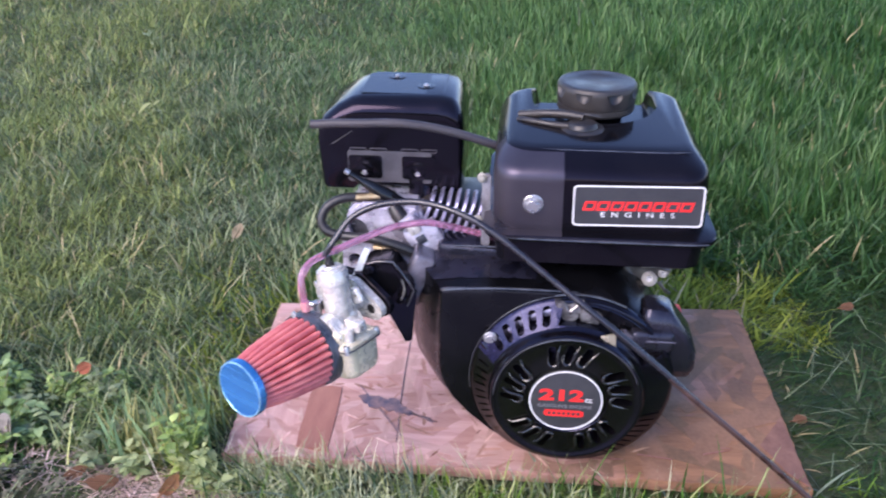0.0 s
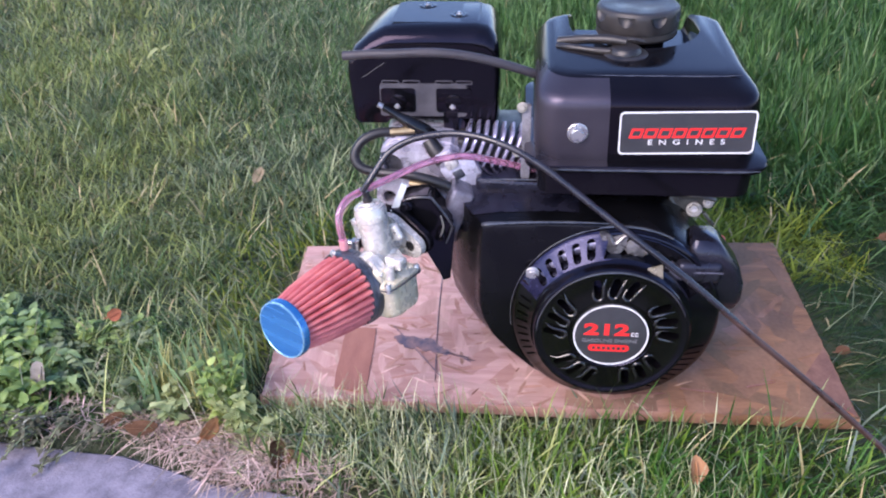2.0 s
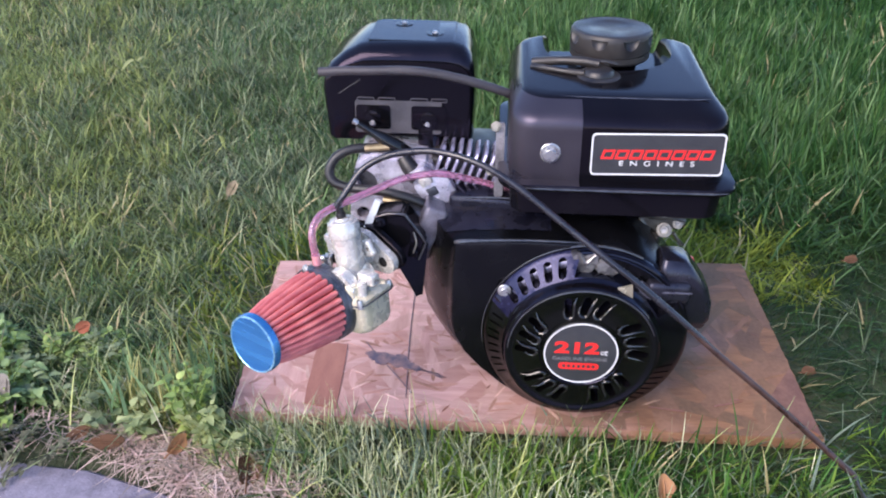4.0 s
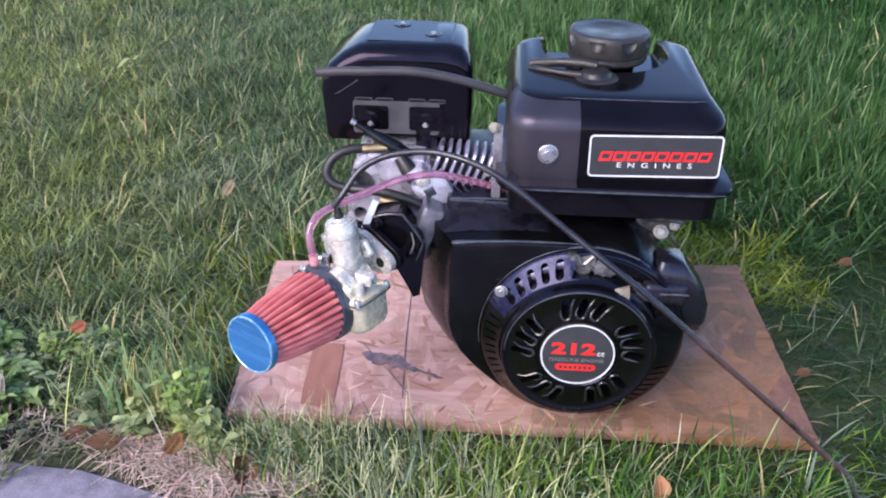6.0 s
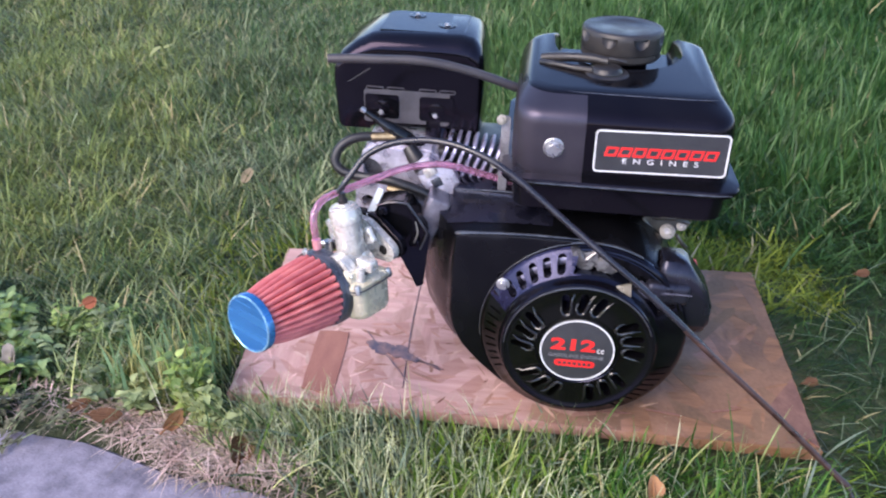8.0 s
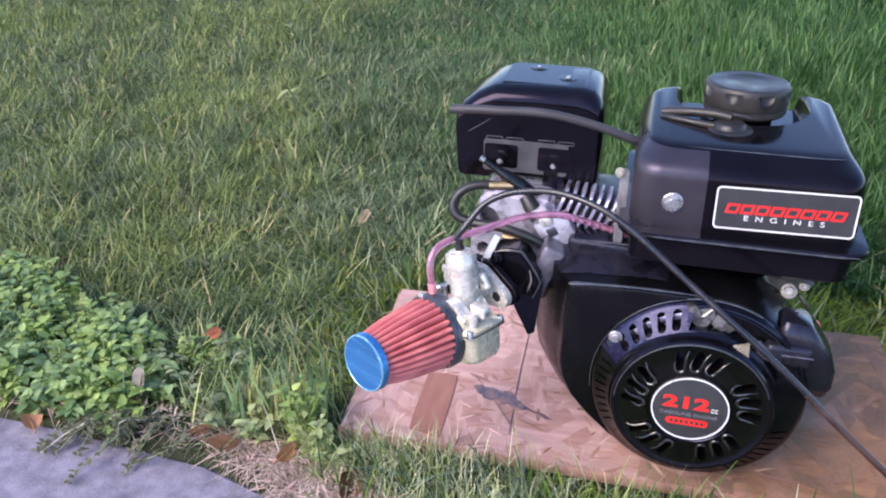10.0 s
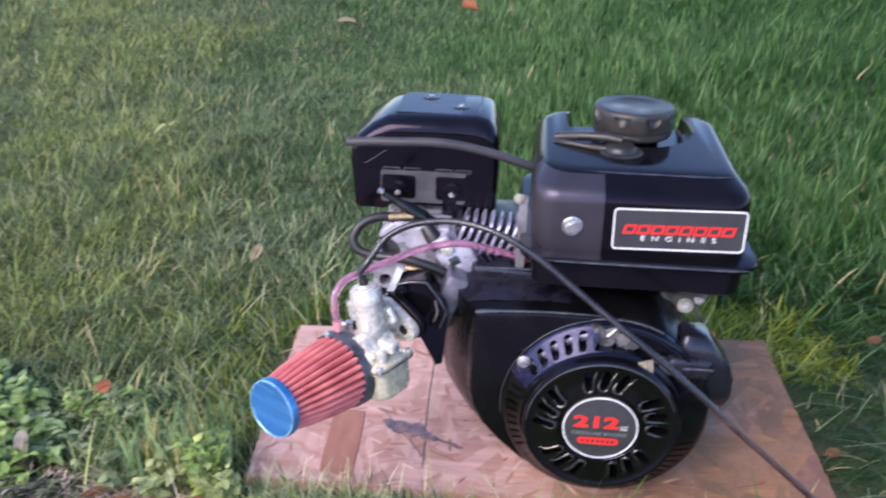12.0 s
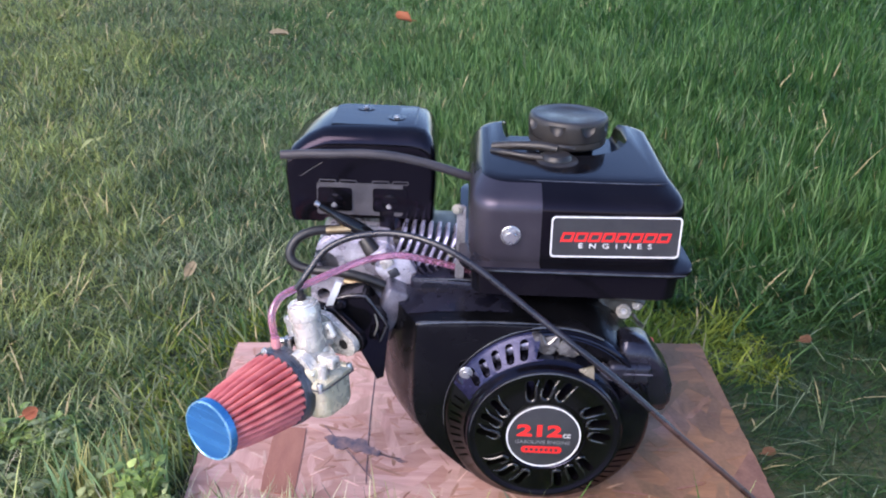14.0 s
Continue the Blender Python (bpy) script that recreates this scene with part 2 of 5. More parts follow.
M_YELLOWGRASS = mat("yellow_tinged_blade", (0.145, 0.208, 0.022), (0.265, 0.335, 0.05), 0.5, scale=20, fine=100, bump=0, island=0.45, sss=0.35, spec=0.25)
# paler partly to carry the brighter light on the near ground
M_FRONTGRASS = mat("pale_long_grass", (0.27, 0.34, 0.10), (0.46, 0.53, 0.22), 0.42, scale=20, fine=100, bump=0, island=0.55, sss=0.42)
M_LUSH = mat("lush_yellow_green_blade", (0.085, 0.185, 0.022), (0.24, 0.39, 0.06), 0.4, scale=20, fine=100, bump=0, island=0.5, sss=0.42, spec=0.35)
M_DEEP = mat("deep_green_blade", (0.026, 0.105, 0.018), (0.10, 0.245, 0.045), 0.4, scale=20, fine=100, bump=0, island=0.5, sss=0.4, spec=0.35)
M_BLUEBLADE = mat("blue_grey_blade", (0.10, 0.155, 0.105), (0.25, 0.32, 0.235), 0.42, scale=20, fine=100, bump=0, island=0.5, sss=0.35, spec=0.4)
M_HEAD = mat("greyed_aluminium", (0.19, 0.18, 0.235), (0.80, 0.775, 0.88), 0.3, metal=0.5, scale=50, fine=700, bump=0.5, depth=0.001)
M_FIN = mat("dull_cast_fin", (0.115, 0.112, 0.17), (0.44, 0.43, 0.58), 0.32, metal=0.5, scale=60, fine=700, bump=0.4, depth=0.0008)
M_WEEDDULL = mat("dull_weed_leaf", (0.18, 0.23, 0.10), (0.30, 0.36, 0.19), 0.55, scale=40, fine=300, bump=0.2, island=0.4, sss=0.3)
M_WITHERED = mat("withered_small_leaf", (0.085, 0.09, 0.055), (0.16, 0.16, 0.10), 0.7, scale=40, fine=300, bump=0.2, island=0.4, sss=0.2, spec=0.2)
M_COLLAR = mat("blue_grey_collar", (0.02, 0.024, 0.034), (0.075, 0.085, 0.11), 0.33, scale=60, fine=600, bump=0.1, spec=0.6)
M_TUFT = mat("olive_yellow_blade", (0.24, 0.25, 0.075), (0.44, 0.42, 0.17), 0.5, scale=20, fine=100, bump=0, island=0.45, sss=0.3, spec=0.25)
M_GUNMETAL = mat("greasy_bright_steel", (0.05, 0.05, 0.055), (0.34, 0.33, 0.32), 0.25, metal=0.65, scale=110, fine=500, bump=0.3)
M_GUIDE = mat("lavender_grey_plastic", (0.045, 0.043, 0.058), (0.10, 0.095, 0.12), 0.3, scale=60, fine=500, bump=0.15, spec=0.6)
M_BRASSY = mat("brassy_worn_steel", (0.42, 0.37, 0.26), (0.66, 0.60, 0.46), 0.3, metal=0.6, scale=90, fine=600, bump=0.2)
M_CASTDARK = mat("dark_stained_casting", (0.06, 0.057, 0.075), (0.22, 0.21, 0.255), 0.38, metal=0.4, scale=60, fine=600, bump=0.4, depth=0.0008)
M_VENTRING = mat("sky_sheen_ring", (0.004, 0.004, 0.014), (0.014, 0.014, 0.038), 0.24, scale=90, fine=500, bump=0.15, rvar=0.10, spec=0.5, tint=(0.60, 0.62, 1.0))
# lighter than the black paint, for tubes that stand in for edge highlights
M_LIP = mat("edge_highlight_gloss", (0.03, 0.03, 0.038), (0.08, 0.08, 0.09), 0.2, metal=0.4, scale=90, fine=500, bump=0.08, rvar=0.07, spec=0.8)
M_LOUVRE = mat("glossy_pressed_louvre", (0.006, 0.006, 0.007), (0.02, 0.02, 0.02), 0.16, scale=120, fine=500, bump=0.1, rvar=0.08, spec=0.75)
# darker blade colour that carries the shade right of the board
M_SHADEGRASS = mat("shade_dark_blade", (0.012, 0.038, 0.009), (0.033, 0.08, 0.018), 0.5, scale=20, fine=100, bump=0, island=0.6, sss=0.25, spec=0.25)
M_STALK = mat("pale_dead_stalk", (0.38, 0.36, 0.24), (0.55, 0.5, 0.36), 0.6, scale=30, fine=200, bump=0, island=0.4)
M_LEAFORANGE = mat("orange_brown_leaf", (0.33, 0.14, 0.06), (0.48, 0.24, 0.11), 0.6, scale=60, fine=400, bump=0.3, sss=0.2)
M_WEEDPALE = mat("pale_weed_leaf", (0.26, 0.33, 0.13), (0.42, 0.48, 0.23), 0.55, scale=40, fine=300, bump=0.2, island=0.35, sss=0.3)
M_LEAFRED = mat("orange_dead_leaf", (0.32, 0.10, 0.055), (0.45, 0.17, 0.09), 0.65, scale=60, fine=400, bump=0.3, sss=0.2, spec=0.2)
M_LEAFDULL = mat("dull_tan_leaf", (0.20, 0.16, 0.10), (0.32, 0.26, 0.17), 0.75, scale=90, fine=400, bump=0.4, sss=0.15, spec=0.15)
M_LEAFBROWN = mat("brown_dead_leaf", (0.09, 0.045, 0.026), (0.18, 0.095, 0.055), 0.8, scale=60, fine=400, bump=0.3, sss=0.1, spec=0.12)
M_LEAFGREY = mat("grey_withered_leaf", (0.16, 0.14, 0.12), (0.28, 0.25, 0.22), 0.7, scale=90, fine=400, bump=0.4)


# ---- mesh helpers ----
def finish(name, bm, material, smooth=38):
    bmesh.ops.recalc_face_normals(bm, faces=bm.faces)
    me = bpy.data.meshes.new(name)
    bm.to_mesh(me)
    bm.free()
    me.materials.append(material)
    me.shade_smooth()
    me.set_sharp_from_angle(angle=radians(smooth))
    return me


def thing(name, loc, label, category, group="", kind=""):
    ob = new(name)
    ob.location = loc
    ob.empty_display_size = 0.02
    return tagged(ob, label, category, group, kind)


def part(name, bm, material, parent, label="", smooth=38):
    """One mesh, in world metres, under a thing or under a part of it."""
    ob = new(name, finish(name, bm, material, smooth))
    ob.parent = parent
    if parent.type == "EMPTY":
        ob.matrix_parent_inverse = Matrix.Translation(parent.location).inverted()
    return tagged(ob, label)


def rrect(x0, x1, y0, y1, r, n=5):
    pts = []
    for cx, cy, a in ((x1 - r, y1 - r, 0), (x0 + r, y1 - r, 90), (x0 + r, y0 + r, 180), (x1 - r, y0 + r, 270)):
        for k in range(n + 1):
            t = radians(a + 90 * k / n)
            pts.append((cx + r * math.cos(t), cy + r * math.sin(t)))
    return pts


def loft(bm, rings, ends=True):
    vs = [[bm.verts.new(p) for p in ring] for ring in rings]
    n = len(vs[0])
    for a, b in zip(vs, vs[1:]):
        for i in range(n):
            bm.faces.new((a[i], a[(i + 1) % n], b[(i + 1) % n], b[i]))
    if ends:
        bm.faces.new(vs[0][::-1])
        bm.faces.new(vs[-1])


def revolve(bm, profile, m=Matrix(), seg=40, wave=None):
    rings = []
    for r, h in profile:
        if r < 1e-6:
            rings.append([bm.verts.new(m @ Vector((0, 0, h)))])
        else:
            rings.append([bm.verts.new(m @ Vector(((r + (wave(i, r, h) if wave else 0)) * math.cos(2 * math.pi * i / seg),
                                                   (r + (wave(i, r, h) if wave else 0)) * math.sin(2 * math.pi * i / seg), h))) for i in range(seg)])
    for a, b in zip(rings, rings[1:]):
        for i in range(seg):
            j = (i + 1) % seg
            q = [a[i % len(a)], a[j % len(a)], b[j % len(b)], b[i % len(b)]]
            q = list(dict.fromkeys(q))
            if len(q) > 2:
                bm.faces.new(q)
    for ring in (rings[0], rings[-1]):
        if len(ring) > 2:
            bm.faces.new(ring)


def spline(pts, res=8):
    p = [Vector(q) for q in pts]
    p = [2 * p[0] - p[1]] + p + [2 * p[-1] - p[-2]]
    out = []
    for i in range(1, len(p) - 2):
        a, b, c, d = p[i - 1:i + 3]
        for k in range(res):
            t = k / res
            out.append(0.5 * (2 * b + (c - a) * t + (2 * a - 5 * b + 4 * c - d) * t * t + (3 * b - a - 3 * c + d) * t ** 3))
    return out + [p[-2]]


def tube(bm, pts, r, seg=10, res=8):
    """A round bar along a smooth line; r: one radius, or one for each point given."""
    line = spline(pts, res)
    rad = [r] * len(line) if not isinstance(r, (list, tuple)) else \
        [r[min(i // res, len(r) - 1)] + (r[min(i // res + 1, len(r) - 1)] - r[min(i // res, len(r) - 1)]) * (i % res) / res for i in range(len(line))]
    way = (line[1] - line[0]).normalized()
    side = way.orthogonal().normalized()
    rings = []
    for i, p in enumerate(line):
        way = (line[min(i + 1, len(line) - 1)] - line[max(i - 1, 0)]).normalized()
        side = (side - way * side.dot(way)).normalized()
        up = way.cross(side)
        rings.append([p + rad[i] * (math.cos(2 * math.pi * k / seg) * side + math.sin(2 * math.pi * k / seg) * up) for k in range(seg)])
    loft(bm, rings)


def prism(bm, poly, h0, h1, m=Matrix()):
    loft(bm, [[m @ Vector((u, v, h)) for u, v in poly] for h in (h0, h1)])


def block(bm, m, sx, sy, sz, bevel=0.002, seg=2):
    made = bmesh.ops.create_cube(bm, size=1, matrix=m @ Matrix.Diagonal((sx, sy, sz, 1)))
    if bevel:
        edges = list({e for v in made["verts"] for e in v.link_edges})
        bmesh.ops.bevel(bm, geom=edges, offset=bevel, segments=seg, profile=0.5, affect="EDGES")


def toward(origin, way):
    """A pose whose z points along way."""
    return Matrix.Translation(origin) @ Vector(way).to_track_quat("Z", "Y").to_matrix().to_4x4()


FRONT = Matrix(((1, 0, 0, 0), (0, 0, -1, 0), (0, 1, 0, 0), (0, 0, 0, 1)))     # u to x, v to z, height to -y


def front(x, y, z):
    return Matrix.Translation((x, y, z)) @ FRONT


def bolt(parent, at, way, r, name="bolt", material=None, label=""):
    bm = bmesh.new()
    m = toward(at, way)
    revolve(bm, [(r * 1.45, 0), (r * 1.45, r * 0.18), (r * 1.3, r * 0.26), (r * 0.9, r * 0.28)], m, 20)
    prism(bm, [(r * math.cos(k * math.pi / 3), r * math.sin(k * math.pi / 3)) for k in range(6)], r * 0.28, r * 0.85, m)
    revolve(bm, [(r * 0.84, r * 0.85), (r * 0.76, r * 0.93), (0, r * 0.93)], m, 14)
    return part(name, bm, material or M_CHROME, parent, label, smooth=24)


def cut(bm_body, bm_cutter):
    """The body's mesh less the cutter's."""
    obs = []
    for bm in (bm_body, bm_cutter):
        bmesh.ops.recalc_face_normals(bm, faces=bm.faces)
        me = bpy.data.meshes.new("tmp")
        bm.to_mesh(me)
        bm.free()
        obs.append(new("tmp", me))
    mod = obs[0].modifiers.new("cut", "BOOLEAN")
    mod.operation, mod.solver, mod.object = "DIFFERENCE", "EXACT", obs[1]
    mod.use_self = True
    me = bpy.data.meshes.new_from_object(obs[0].evaluated_get(bpy.context.evaluated_depsgraph_get()))
    out = bmesh.new()
    out.from_mesh(me)
    for o in obs:
        bpy.data.objects.remove(o)
    bpy.data.meshes.remove(me)
    return out


def lettering(name, text, width, height, m, material, parent, thick=0.0003, bold=0.0):
    """Raised letters, centred on m's origin, fitted to a width and a height."""
    cu = bpy.data.curves.new("tmp", "FONT")
    cu.offset = bold
    cu.body, cu.extrude, cu.align_x, cu.align_y = text, 0.02, "CENTER", "CENTER"
    tmp = new("tmp", cu)
    me = bpy.data.meshes.new_from_object(tmp.evaluated_get(bpy.context.evaluated_depsgraph_get()))
    bpy.data.objects.remove(tmp)
    bm = bmesh.new()
    bm.from_mesh(me)
    xs, ys = [v.co.x for v in bm.verts], [v.co.y for v in bm.verts]
    for v in bm.verts:
        v.co = m @ Vector(((v.co.x - (min(xs) + max(xs)) / 2) * width / (max(xs) - min(xs)),
                           (v.co.y - (min(ys) + max(ys)) / 2) * height / (max(ys) - min(ys)), thick if v.co.z > 0 else 0))
    return part(name, bm, material, parent)


# ---- ground ----
BOARD = [(-0.234, 0.668), (0.349, 0.668), (0.346, 0.992), (-0.250, 0.955)]


def edge_y(x):
    """Where the pavement ends and the lawn begins."""
    t = x + 0.43
    return 0.6125 - 0.1075 * (t + math.sqrt(t * t + 0.004)) + 0.003 * math.sin(31 * x) + 0.002 * math.sin(83 * x)


def ground_z(x, y):
    return -0.022 + 0.012 * noise.noise((x * 1.3, y * 1.3, 0)) * min(1, max(0, y - 1.0)) + 0.006 * noise.noise((x * 7, y * 7, 3)) * min(1, max(0, y - 0.55) * 4)


def build_ground():
    bm = bmesh.new()
    xs = [-400, -60, -12] + [-5 + 0.25 * i for i in range(41)] + [12, 60, 400]
    ys = [-400, -60, -12, -4, -1] + [0.2 * i for i in range(0, 36)] + [12, 60, 400]
    grid = [[bm.verts.new((x, y, ground_z(x, y) if abs(x) < 8 and 0.3 < y < 8 else -0.022)) for x in xs] for y in ys]
    for a, b in zip(grid, grid[1:]):
        for i in range(len(xs) - 1):
            bm.faces.new((a[i], a[i + 1], b[i + 1], b[i]))
    ob = new("ground", finish("ground", bm, M_SOIL))
    tagged(ob, "dark lawn soil under short grass", "ground", kind="structure")


def build_pavement():
    bm = bmesh.new()
    xs = [-40, -20, -10, -6] + [-3 + 0.05 * i for i in range(121)] + [6, 10, 20, 40]
    rows = []
    for dx, z in ((0.0, -0.05), (0.0, -0.020), (-0.006, -0.014), (-0.03, -0.0125)):
        rows.append([bm.verts.new((x, edge_y(x) + dx, z)) for x in xs])
    rows.append([bm.verts.new((x, edge_y(x) - 3.5, -0.012)) for x in xs])
    for a, b in zip(rows, rows[1:]):
        for i in range(len(xs) - 1):
            bm.faces.new((a[i], a[i + 1], b[i + 1], b[i]))
    ob = new("pavement", finish("pavement", bm, M_PAVE))
    tagged(ob, "worn grey concrete drive along the lawn's edge", "pavement", kind="structure")


build_ground()
build_pavement()


def inside_board(x, y, pad):
    ok = np.ones_like(x, dtype=bool)
    for (ax, ay), (bx, by) in zip(BOARD, BOARD[1:] + BOARD[:1]):
        d = math.hypot(bx - ax, by - ay)
        ok &= ((bx - ax) * (y - ay) - (by - ay) * (x - ax)) / d > -pad
    return ok


def blades(name, rng, x, y, z0, length, width, lean, heading, material, label, category, curl=0.6, rows=3, start=0.45):
    """Many narrow, tapered, bent blades in one mesh."""
    n = len(x)
    side = np.stack([-np.sin(heading), np.cos(heading), np.zeros(n)], 1)
    fwd = np.stack([np.cos(heading), np.sin(heading), np.zeros(n)], 1)
    spin = rng.uniform(-1.0, 1.0, n)
    wide = side * np.cos(spin)[:, None] + fwd * np.sin(spin)[:, None]
    root = np.stack([x, y, z0], 1)
    verts = []
    pos, ang = root.copy(), lean * start
    step = length / rows
    for k in range(rows + 1):
        w = width * (1.0, 0.95, 0.7, 0.45)[min(k, 3)] / 2 if k < rows else 0
        if k < rows:
            verts += [pos - wide * np.reshape(w, (-1, 1)), pos + wide * np.reshape(w, (-1, 1))]
        else:
            verts.append(pos.copy())
        pos = pos + step[:, None] * (fwd * np.sin(ang)[:, None] + np.array([0, 0, 1]) * np.cos(ang)[:, None])
        ang = ang + lean * curl
    per = 2 * rows + 1
    co = np.stack(verts, 1).reshape(-1, 3)
    base = np.arange(n)[:, None] * per
    tris = []
    for k in range(rows - 1):
        a = 2 * k
        tris += [[a, a + 1, a + 3], [a, a + 3, a + 2]]
    a = 2 * (rows - 1)
    tris.append([a, a + 1, a + 2])
    idx = (base[:, :, None] + np.array(tris)[None]).reshape(-1)
    me = bpy.data.meshes.new(name)
    me.vertices.add(len(co))
    me.vertices.foreach_set("co", co.ravel())
    me.loops.add(len(idx))
    me.loops.foreach_set("vertex_index", idx.astype(np.int32))
    nf = len(idx) // 3
    me.polygons.add(nf)
    me.polygons.foreach_set("loop_start", np.arange(nf, dtype=np.int32) * 3)
    me.polygons.foreach_set("use_smooth", np.ones(nf, dtype=bool))
    me.update(calc_edges=True)
    me.materials.append(material)
    return tagged(new(name, me), label, category, kind="stuff")


def edge_np(x):
    t = x + 0.43
    return 0.6125 - 0.1075 * (t + np.sqrt(t * t + 0.004)) + 0.003 * np.sin(31 * x) + 0.002 * np.sin(83 * x)


def patchy(x, y, s, seed):
    """A smooth 0..1 pattern over the lawn."""
    v = np.sin(s * 1.7 * x + 0.8 * s * y + seed) + np.sin(-s * 1.1 * x + 1.9 * s * y + 2.1 * seed) + np.sin(s * 2.7 * x - s * 1.3 * y + 0.7 * seed)
    return np.clip(0.5 + v / 5, 0, 1)


def build_lawn():
    rng = np.random.default_rng(7)
    r = np.linspace(0, 9, 2000)
    dens = 46000 * np.exp(-np.maximum(0, r - 0.9) / 1.5) + 500 * (r < 8)
    cdf = np.cumsum(r * dens)
    total = int(cdf[-1] * (r[1] - r[0]) * 2 * math.pi)
    d = np.interp(rng.random(total), cdf / cdf[-1], r)
    a = rng.uniform(0, 2 * math.pi, total)
    x, y = 0.05 + d * np.cos(a), 0.85 + d * np.sin(a)
    s = 1 + 0.28 * np.clip(d - 0.9, 0, 4.5)
    keep = (y > edge_np(x) + rng.normal(0.03, 0.02, len(x))) & ~inside_board(x, y, 0.004)
    # thin and weedy towards the drive
    bare = (y < edge_np(x) + 0.06) & (x < -0.2 + 0.03 * np.sin(60 * y)) & (rng.random(len(x)) < 0.75)
    keep &= ~bare
    x, y, s = x[keep], y[keep], s[keep]
    n = len(x)
    tall = patchy(x, y, 3.1, 1.0)
    clump = patchy(x, y, 23.0, 4.0)
    length = (0.020 + 0.019 * tall + rng.gamma(1.6, 0.0085, n)) * (0.75 + 0.5 * clump) * np.minimum(1.15, 0.9 + 0.1 * s)
    front_strip = (y < 0.70) & (x > -0.24)
    length = np.where(front_strip, length * 1.05, length)
    right = (x > 0.34) & (x < 0.75) & (y < 1.25)
    matted = np.clip((-0.05 - x) / 0.25, 0, 1)
    lean = np.abs(rng.normal(0.62, 0.5, n)) + 0.25 * (1 - clump) + np.where(right, 0.35, 0) + 0.40 * matted
    upright = np.clip((x + 0.15) / 0.3, 0, 1) * np.clip((y - 0.9) / 0.25, 0, 1)
    length = length * (1 + 0.35 * upright) * (1 - 0.12 * matted)
    heading = rng.uniform(0, 2 * np.pi, n)
    comb = 5.0 * patchy(x, y, 2.3, 3.0) + 3.0 * patchy(x, y, 9.0, 2.0)
    heading = np.where(rng.random(n) < 0.12, comb + rng.normal(0, 0.6, n), heading)
    width = rng.uniform(0.0014, 0.0034, n) * s * (1 + 0.4 * upright) * (1 - 0.15 * matted)
    z0 = np.full(n, -0.024)
    # blades that would stick through the board lean away from it
    near = inside_board(x, y, 0.05)
    away = np.arctan2(y - 0.82, (x - 0.055) * 0.6)
    heading = np.where(near & (rng.random(n) < 0.85), away + rng.normal(0, 0.7, n), heading)
    dryness = patchy(x, y, 1.4, 2.0) * 0.03 + np.clip(-x * 0.03, -0.02, 0.03) + 0.008
    dry = rng.random(n) < dryness
    pale = ~dry & (y < 0.70) & (x > -0.3) & (x < 0.3) & (rng.random(n) < np.interp(x, [-0.2, -0.06, 0.0, 0.08, 0.13, 0.3], [0.40, 0.30, 0.15, 0.30, 0.14, 0.08]))
    pale |= ~dry & (y < 0.82) & (x > -0.55) & (x < -0.2) & (rng.random(n) < 0.30)
    dry |= pale
    wob = x + 0.05 * (clump - 0.5)
    blue = ~dry & front_strip & (rng.random(n) < np.interp(wob, [-0.24, -0.09, -0.06, -0.03, 0.0], [0.22, 0.25, 0.75, 0.75, 0.08]))
    dry |= blue
    lush = ~dry & front_strip & (rng.random(n) < np.interp(wob, [-0.06, -0.01, 0.07, 0.11], [0.12, 0.95, 0.9, 0.15]))
    dry |= lush
    deep = ~dry & front_strip & (x > 0.05) & (rng.random(n) < np.interp(wob, [0.20, 0.28, 0.38], [0.92, 0.65, 0.0]))
    dry |= deep
    yellow = ~dry & (inside_board(x, y, 0.10) & ((y > 0.93) | (x < 0)) & (y > 0.72) | (x > 0.05) & (x < 0.36 + 0.08 * clump) & (y > 0.95) & (y < 1.10)) & (rng.random(n) < np.where(x > 0.1, np.interp(x + 2 * np.maximum(0, y - 1.05), [0.34, 0.62], [0.95, 0.2]), 0.55))
    dry |= yellow
    # thin blades right of the board, their shade put in by a darker material
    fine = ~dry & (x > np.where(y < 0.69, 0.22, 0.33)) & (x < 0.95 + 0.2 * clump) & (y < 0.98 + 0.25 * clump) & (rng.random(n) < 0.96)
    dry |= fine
    border = -0.45 - 0.42 * (y - 1.255) + 0.2 * (patchy(x, y, 9.0, 5.0) - 0.5) + 0.3 * (patchy(x, y, 3.0, 2.0) - 0.5) + 0.8 * np.clip(y - 1.8, 0, 1.5) * (patchy(x, y, 2.0, 0.9) - 0.5)
    light = ~dry & (y > 0.85) & (rng.random(n) < np.clip(np.maximum(0.25 + (border - x) / 0.22, np.clip((-0.58 - x) / 0.15, 0, 1) * np.clip((1.5 - y) / 0.3, 0, 1)), 0, 1) * np.clip(0.30 + 0.55 * patchy(x, y, 4.0, 1.5) + 0.9 * (patchy(x, y, 17.0, 0.6) - 0.5), 0, 1))
    dry |= light
    grey = ~dry & (x < -0.05) & (y > 0.66) & (y < 2.2) & (rng.random(n) < np.where(y < 1.1, 0.40, 0.38) + 0.4 * np.exp(-((x + 0.42) / 0.16) ** 2 - ((y - 1.2) / 0.14) ** 2))
    dry |= grey
    # sunlit patch behind the engine, put in as a larger share of brighter blades
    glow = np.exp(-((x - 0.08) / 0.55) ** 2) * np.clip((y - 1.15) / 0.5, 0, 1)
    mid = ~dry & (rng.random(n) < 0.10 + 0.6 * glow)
    dry |= mid
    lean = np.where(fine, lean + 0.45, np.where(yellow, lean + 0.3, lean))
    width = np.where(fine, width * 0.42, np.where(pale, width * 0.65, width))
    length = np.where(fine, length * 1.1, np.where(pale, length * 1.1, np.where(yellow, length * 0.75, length)))
